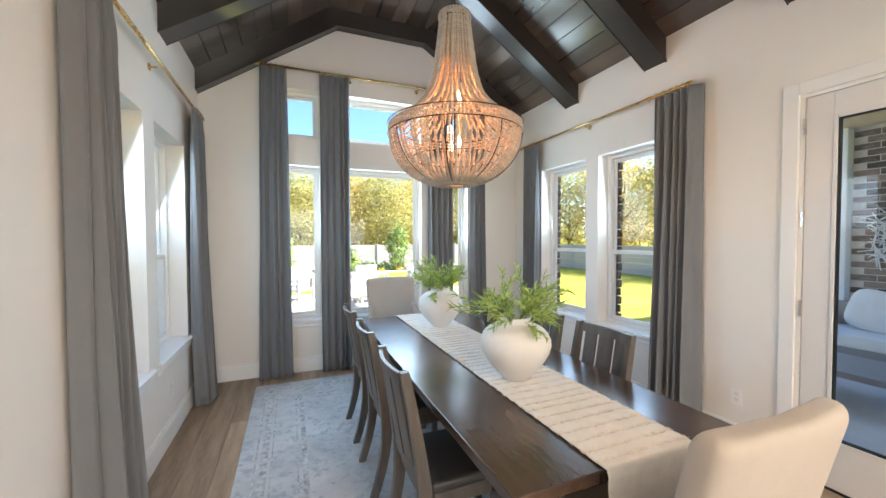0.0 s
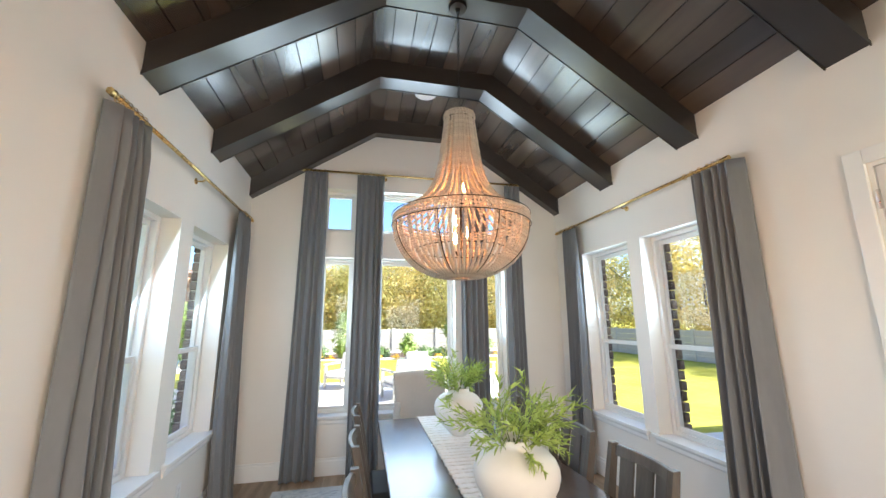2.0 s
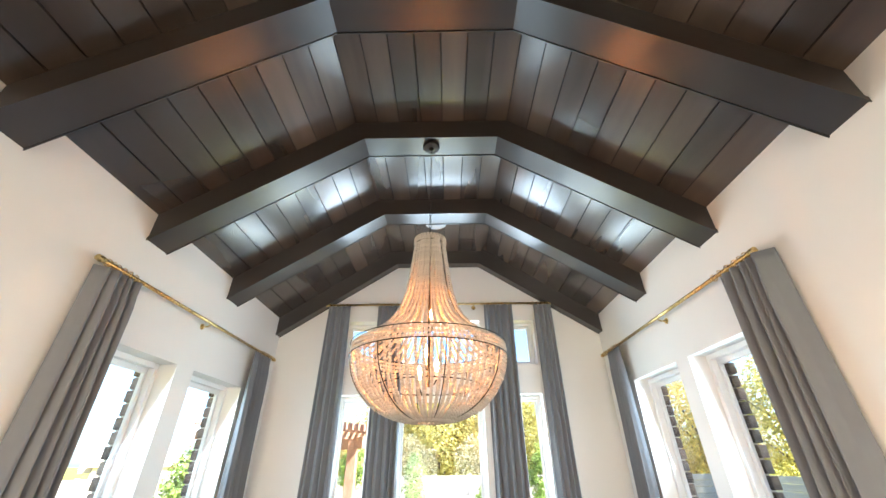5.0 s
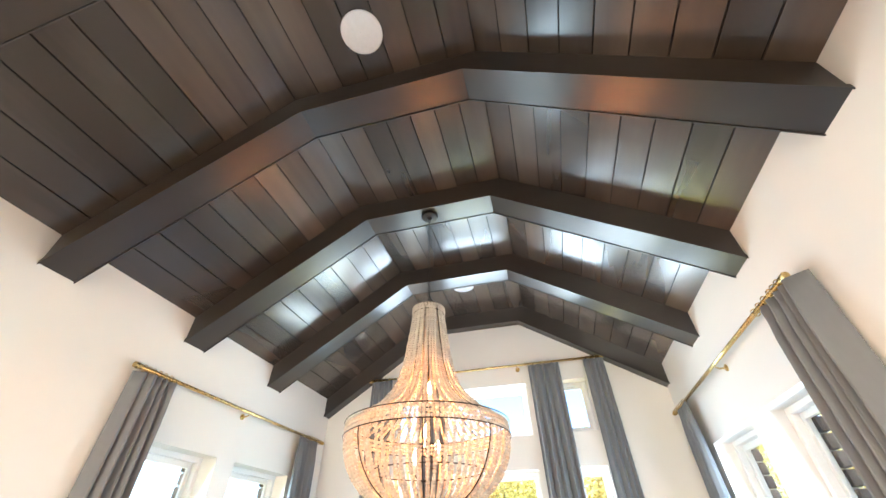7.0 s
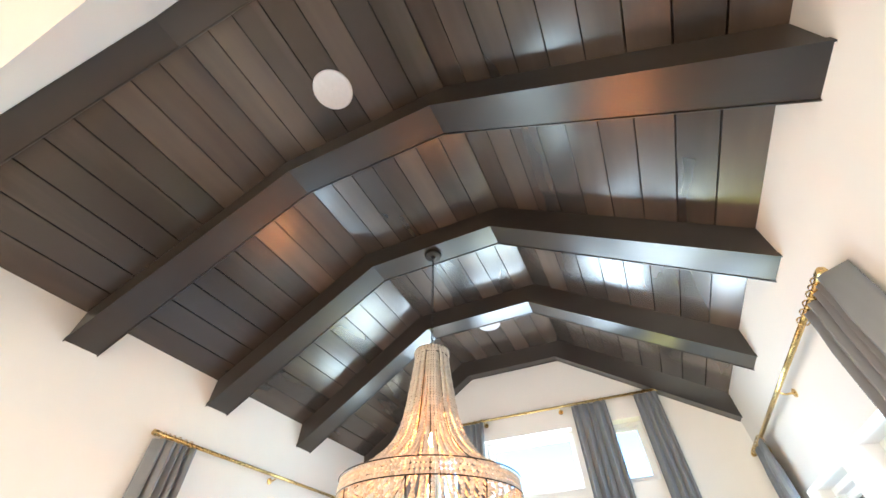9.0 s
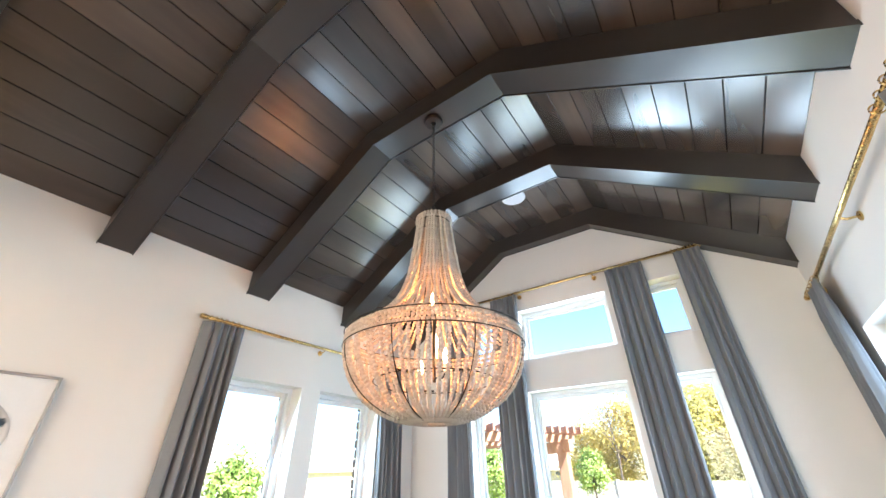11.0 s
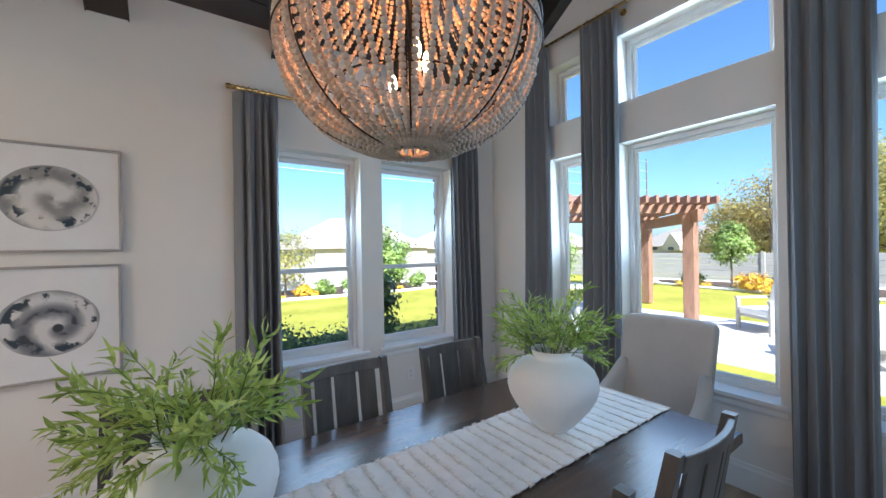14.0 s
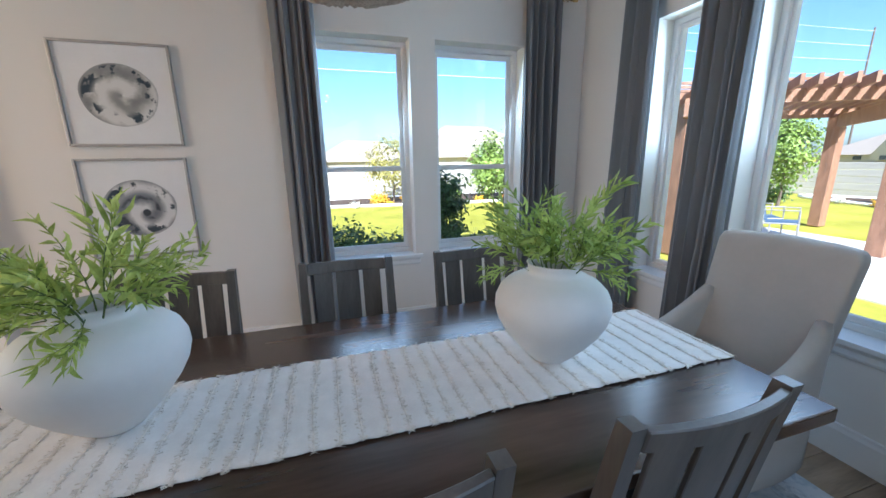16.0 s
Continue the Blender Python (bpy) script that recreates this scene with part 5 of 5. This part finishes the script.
for p in (P1, P2, P3, P4):
    part("post", soften(boxes((p.x - 0.11, p.x + 0.11, p.y - 0.11, p.y + 0.11, 0, TOP)), 0.012, 1), CEDAR, perg)
side = (P2 - P1).normalized()
run = (P3 - P1).normalized()
for a, b in ((P1, P2), (P3, P4)):
    part("header", plank(bmesh.new(), a - side * 0.5, b + side * 0.5, 0.09, TOP - 0.22, TOP + 0.02), CEDAR, perg)
for a, b in ((P1, P3), (P2, P4)):
    part("header", plank(bmesh.new(), a - run * 0.4, b + run * 0.4, 0.07, TOP - 0.02, TOP + 0.16), CEDAR, perg)
for i in range(17):
    o = run * (-0.35 + (P3 - P1).length * 1.18 * i / 16)
    part("rafter", plank(bmesh.new(), P1 + o - side * 0.6, P2 + o + side * 0.6, 0.045, TOP + 0.13, TOP + 0.27), CEDAR, perg)
for i in range(9):
    o = side * ((P2 - P1).length * i / 8)
    part("batten", plank(bmesh.new(), P1 + o - run * 0.5, P3 + o + run * 0.5, 0.04, TOP + 0.27, TOP + 0.31), CEDAR, perg)


# ---- patio furniture ----
def lounge_chair(at, turn):
    c = thing("patio_armchair", "pale wooden patio armchair with white cushions", "armchair", at=at, turn=turn, group="patio armchairs")
    for s in (-1, 1):
        part("side_frame", soften(boxes((s * 0.36 - 0.03, s * 0.36 + 0.03, -0.36, -0.30, 0, 0.60), (s * 0.36 - 0.03, s * 0.36 + 0.03, 0.30, 0.36, 0, 0.60), (s * 0.36 - 0.035, s * 0.36 + 0.035, -0.38, 0.38, 0.58, 0.62), (s * 0.36 - 0.025, s * 0.36 + 0.025, -0.32, 0.32, 0.26, 0.31)), 0.006, 1), PATIO_PALE, c)
    part("seat_frame", soften(boxes((-0.34, 0.34, -0.34, 0.34, 0.26, 0.31), (-0.34, 0.34, -0.38, -0.33, 0.31, 0.72)), 0.006, 1), PATIO_PALE, c)
    part("seat_cushion", soften(boxes((-0.31, 0.31, -0.28, 0.36, 0.312, 0.44)), 0.035, 3), CUSHION, c, smooth=True)
    bm = soften(boxes((-0.30, 0.30, -0.08, 0.06, 0, 0.42)), 0.035, 3)
    bmesh.ops.transform(bm, matrix=pose(0, -0.24, 0.44, 14), verts=bm.verts)
    part("back_cushion", bm, CUSHION, c, smooth=True)


PZ = GROUND + 0.02
lounge_chair((0.0, 10.7, PZ), 145)
lounge_chair((2.0, 10.6, PZ), 190)
lounge_chair((3.4, 10.0, PZ), 230)
lounge_chair((1.35, 9.1, PZ), 20)
ct = thing("patio_coffee_table", "pale wooden low patio table", "coffee table", at=(1.9, 9.7, PZ))
part("tabletop", soften(boxes((-0.5, 0.5, -0.3, 0.3, 0.38, 0.42)), 0.006, 1), PATIO_PALE, ct)
for sx in (-0.45, 0.45):
    for sy in (-0.25, 0.25):
        part("leg", boxes((sx - 0.03, sx + 0.03, sy - 0.03, sy + 0.03, 0, 0.38)), PATIO_PALE, ct)


def sling_chair(at, turn):
    c = thing("patio_dining_chair", "grey metal patio dining chair with navy sling", "chair", at=at, turn=turn, group="patio dining chairs")
    for s in (-1, 1):
        bm = tube(bmesh.new(), [(s * 0.26, -0.25, 0), (s * 0.26, -0.24, 0.63), (s * 0.26, 0.22, 0.64), (s * 0.26, 0.24, 0)], 0.016, 6)
        tube(bm, [(s * 0.25, 0.22, 0.42), (s * 0.25, -0.22, 0.40), (s * 0.25, -0.38, 0.95)], 0.016, 6)
        part("side_frame", bm, PATIO_METAL, c)
    part("sling", prism(bmesh.new(), [(0.22, 0.42), (-0.2, 0.40), (-0.36, 0.95), (-0.345, 0.955), (-0.185, 0.415), (0.22, 0.435)], "x", -0.24, 0.24), SLING, c)


for x, y, a in ((-2.25, 9.9, -60), (-2.75, 10.2, -40), (-3.9, 9.2, 110), (-3.5, 8.6, 80)):
    sling_chair((x, y, PZ), a)
dt = thing("patio_dining_table", "round pale patio dining table under pergola", "table", at=(-3.2, 9.4, PZ))
part("tabletop", soften(lathe(bmesh.new(), [(0.58, 0.70), (0.60, 0.71), (0.60, 0.735), (0.001, 0.74)], 40), 0.003, 1), CUSHION, dt)
part("pedestal", lathe(bmesh.new(), [(0.26, 0), (0.25, 0.03), (0.06, 0.06), (0.05, 0.69), (0.2, 0.70)], 24), PATIO_METAL, dt)

# ---- covered porch beyond the door ----
PX = 7.0
sofa = thing("porch_sofa", "grey metal porch sofa with white cushions", "sofa", at=(6.45, 1.9, GROUND + 0.03))
part("seat_frame", soften(boxes((-0.42, 0.40, -1.0, 1.0, 0.22, 0.30)), 0.008, 1), PATIO_METAL, sofa)
part("back_frame", soften(boxes((0.36, 0.42, -1.0, 1.0, 0.30, 0.75), (-0.42, 0.40, 0.95, 1.0, 0.30, 0.58)), 0.008, 1), PATIO_METAL, sofa)
for sx in (-0.38, 0.36):
    for sy in (-0.95, 0.95):
        part("leg", boxes((sx - 0.03, sx + 0.03, sy - 0.03, sy + 0.03, 0, 0.22)), PATIO_METAL, sofa)
part("seat_cushion", soften(boxes((-0.42, 0.34, -0.93, 0.93, 0.302, 0.45)), 0.03, 3), CUSHION, sofa, smooth=True)
for y, s, tl in ((2.45, 0.26, 12), (2.05, 0.22, -8), (1.55, 0.26, 5)):
    p = thing("throw_pillow", "plump white outdoor throw pillow on sofa", "pillow", at=(6.52, y, GROUND + 0.475), group="porch pillows")
    bm = bmesh.new()
    bmesh.ops.create_uvsphere(bm, u_segments=20, v_segments=12, radius=1)
    for v in bm.verts:
        sq = lambda c: math.copysign(abs(c) ** 0.55, c)
        v.co = Vector((v.co.x * 0.09, sq(v.co.y) * s, sq(v.co.z) * s + s))
    bmesh.ops.transform(bm, matrix=pose(0, 0, 0, tl, 14, 0), verts=bm.verts)
    part("cover", bm, CUSHION, p, smooth=True)
lt = thing("porch_coffee_table", "low slate grey metal porch table", "coffee table", at=(5.05, 2.15, GROUND + 0.03))
part("tabletop", soften(boxes((-0.38, 0.38, -0.55, 0.55, 0.30, 0.36)), 0.006, 1), PATIO_METAL, lt)
for sx in (-0.34, 0.34):
    for sy in (-0.51, 0.51):
        part("leg", soften(boxes((sx - 0.035, sx + 0.035, sy - 0.035, sy + 0.035, 0, 0.30)), 0.004, 1), PATIO_METAL, lt)
wa = thing("twig_wall_art", "white tangled twig sunburst wall art on brick", "wall art", at=(PX + 0.012, 2.32, 1.5))
r = random.Random(4)
for i in range(60):
    a, q = r.uniform(0, 6.283), r.uniform(-0.9, 0.9)
    c = Vector((0, r.uniform(-0.25, 0.25), r.uniform(-0.3, 0.3)))
    d = Vector((0, math.cos(a), math.sin(a))) * 0.16
    part("twig", tube(bmesh.new(), [c - d + Vector((-0.01 * (i % 3), 0, 0)), c + d + Vector((-0.01 * (i % 2), 0, 0))], 0.006, 5), TRIM, wa)
structure("porch_column", soften(boxes((PX - 0.1, PX + 0.2, 2.80, 3.0, GROUND, 2.95)), 0.01, 1), TRIM, "white square porch column beside brick wall", "column")

# ---- houses beyond the fence ----
def house(at, w, d, hgt, roof, turn, label):
    h = thing("house", label, "house", at=at, turn=turn, group="houses beyond fence")
    part("wall", boxes((-w / 2, w / 2, -d / 2, d / 2, 0, hgt)), STUCCO, h)
    bm = bmesh.new()
    e = 0.5
    lo = [bm.verts.new(p) for p in ((-w / 2 - e, -d / 2 - e, hgt), (w / 2 + e, -d / 2 - e, hgt), (w / 2 + e, d / 2 + e, hgt), (-w / 2 - e, d / 2 + e, hgt))]
    ra, rb = bm.verts.new((-w * 0.2, 0, hgt + roof)), bm.verts.new((w * 0.2, 0, hgt + roof))
    for f in ((lo[0], lo[1], rb, ra), (lo[1], lo[2], rb), (lo[2], lo[3], ra, rb), (lo[3], lo[0], ra), lo[::-1]):
        bm.faces.new(f)
    part("roof", bm, ROOF, h)
    bm = bmesh.new()
    prism(bm, [(-1.6, hgt * 0.6), (1.6, hgt * 0.6), (1.6, hgt), (0, hgt + 1.9), (-1.6, hgt)], "y", -d / 2 - 1.2, -d / 2 + 1.5)
    bmesh.ops.translate(bm, vec=(w * 0.18, 0, 0), verts=bm.verts)
    part("gable", bm, STUCCO, h)
    for x in (-w * 0.35, -w * 0.12, w * 0.18, w * 0.38):
        win = part("window", boxes((x - 0.5, x + 0.5, -d / 2 - (1.26 if abs(x - w * 0.18) < 0.1 else 0.05), -d / 2 - (1.19 if abs(x - w * 0.18) < 0.1 else 0.0), hgt * 0.62, hgt * 0.92)), WINDARK, h)


for i, (x, y, w, hh, rf, a) in enumerate(((-46, 21, 17, 1.9, 4.0, -78), (-50, 40, 15, 1.7, 3.4, -70), (-58, -6, 17, 1.8, 4.0, -95), (-64, 9, 15, 1.6, 3.4, -80), (-40, 58, 14, 1.6, 3.0, -50), (-22, 66, 15, 1.5, 3.0, -25), (-55, 50, 15, 1.6, 3.2, -60))):
    house((x, y, GROUND), w, 11, hh, rf, a, "low suburban house with brown shingle roof beyond fence")

# ---- brick: jambs outside the windows, porch wall ----
bm = boxes((-0.026, 0.026, -0.120, 0.120, -0.0375, 0.0375))
BRICK_MESH = mesh_of("brick", soften(bm, 0.004, 1), BRICK)


def jamb_column(parent, x, y, z0, z1, turn):
    z, i = z0 + 0.042, 0
    while z < z1:
        shared("brick", BRICK_MESH, parent, pose(x, y, z, 0, 0, turn) @ Matrix.Translation((0, 0.006 if i % 2 else -0.004, 0)))
        z += 0.087
        i += 1


ob_l = structure("brick_wall_left", wall_bm(BACK, YF + WT, 2.98, [(a - 0.005, b + 0.005, c, d) for a, b, c, d in WIN_LEFT], "y", XL - WT - 0.075, XL - WT - 0.022), MORTAR, "brown brick outer wall with pale mortar", "wall")
ob_r = structure("brick_wall_right", wall_bm(YN, YF + WT, 2.98, [*[(a - 0.005, b + 0.005, c, d) for a, b, c, d in WIN_RIGHT], (DOOR[0] - 0.02, DOOR[1] + 0.02, 0, 2.37)], "y", XR + WT + 0.022, XR + WT + 0.075), MORTAR, "brown brick outer wall with pale mortar", "wall")
for y0, y1, z0, z1 in WIN_LEFT:
    for y in (y0 - 0.098, y1 + 0.098):
        jamb_column(ob_l, XL - WT - 0.054, y, z0, z1, 0)
for y0, y1, z0, z1 in WIN_RIGHT:
    for y in (y0 - 0.098, y1 + 0.098):
        jamb_column(ob_r, XR + WT + 0.054, y, z0, z1, 0)
pw = structure("brick_wall_porch", boxes((PX + 0.035, PX + 0.3, -3, 2.8, GROUND, 2.95)), MORTAR, "brown brick wall of covered porch with pale mortar", "wall")
row = 0
z = GROUND + 0.05
while z < 2.9:
    y = 2.67 - (0.126 if row % 2 else 0)
    while y > 1.2:
        shared("brick", BRICK_MESH, pw, pose(PX + 0.052, y, z))
        y -= 0.252
    z += 0.087
    row += 1

# ---- floor boards ----
floor = structure("floor", boxes((XL, XR, BACK, YF, -0.021, -0.012)), GAP, "pale brown oak plank floor", "floor")
r = random.Random(12)
x = XL
plank_w = (XR - XL) / 20
meshes = {}
while x < XR - 0.01:
    y = BACK + 0.0
    while y < YF - 0.01:
        ln = r.choice((1.2, 1.5, 1.8, 2.1))
        if YF - (y + ln) < 0.5:
            ln = YF - y
        key = round(ln, 3)
        if key not in meshes:
            meshes[key] = mesh_of("floor_plank", soften(boxes((0.0012, plank_w - 0.0012, 0.001, ln - 0.001, -0.013, 0)), 0.0015, 1), OAK)
        shared("floor_plank", meshes[key], floor, Matrix.Translation((x, y, 0)))
        y += ln
    x += plank_w
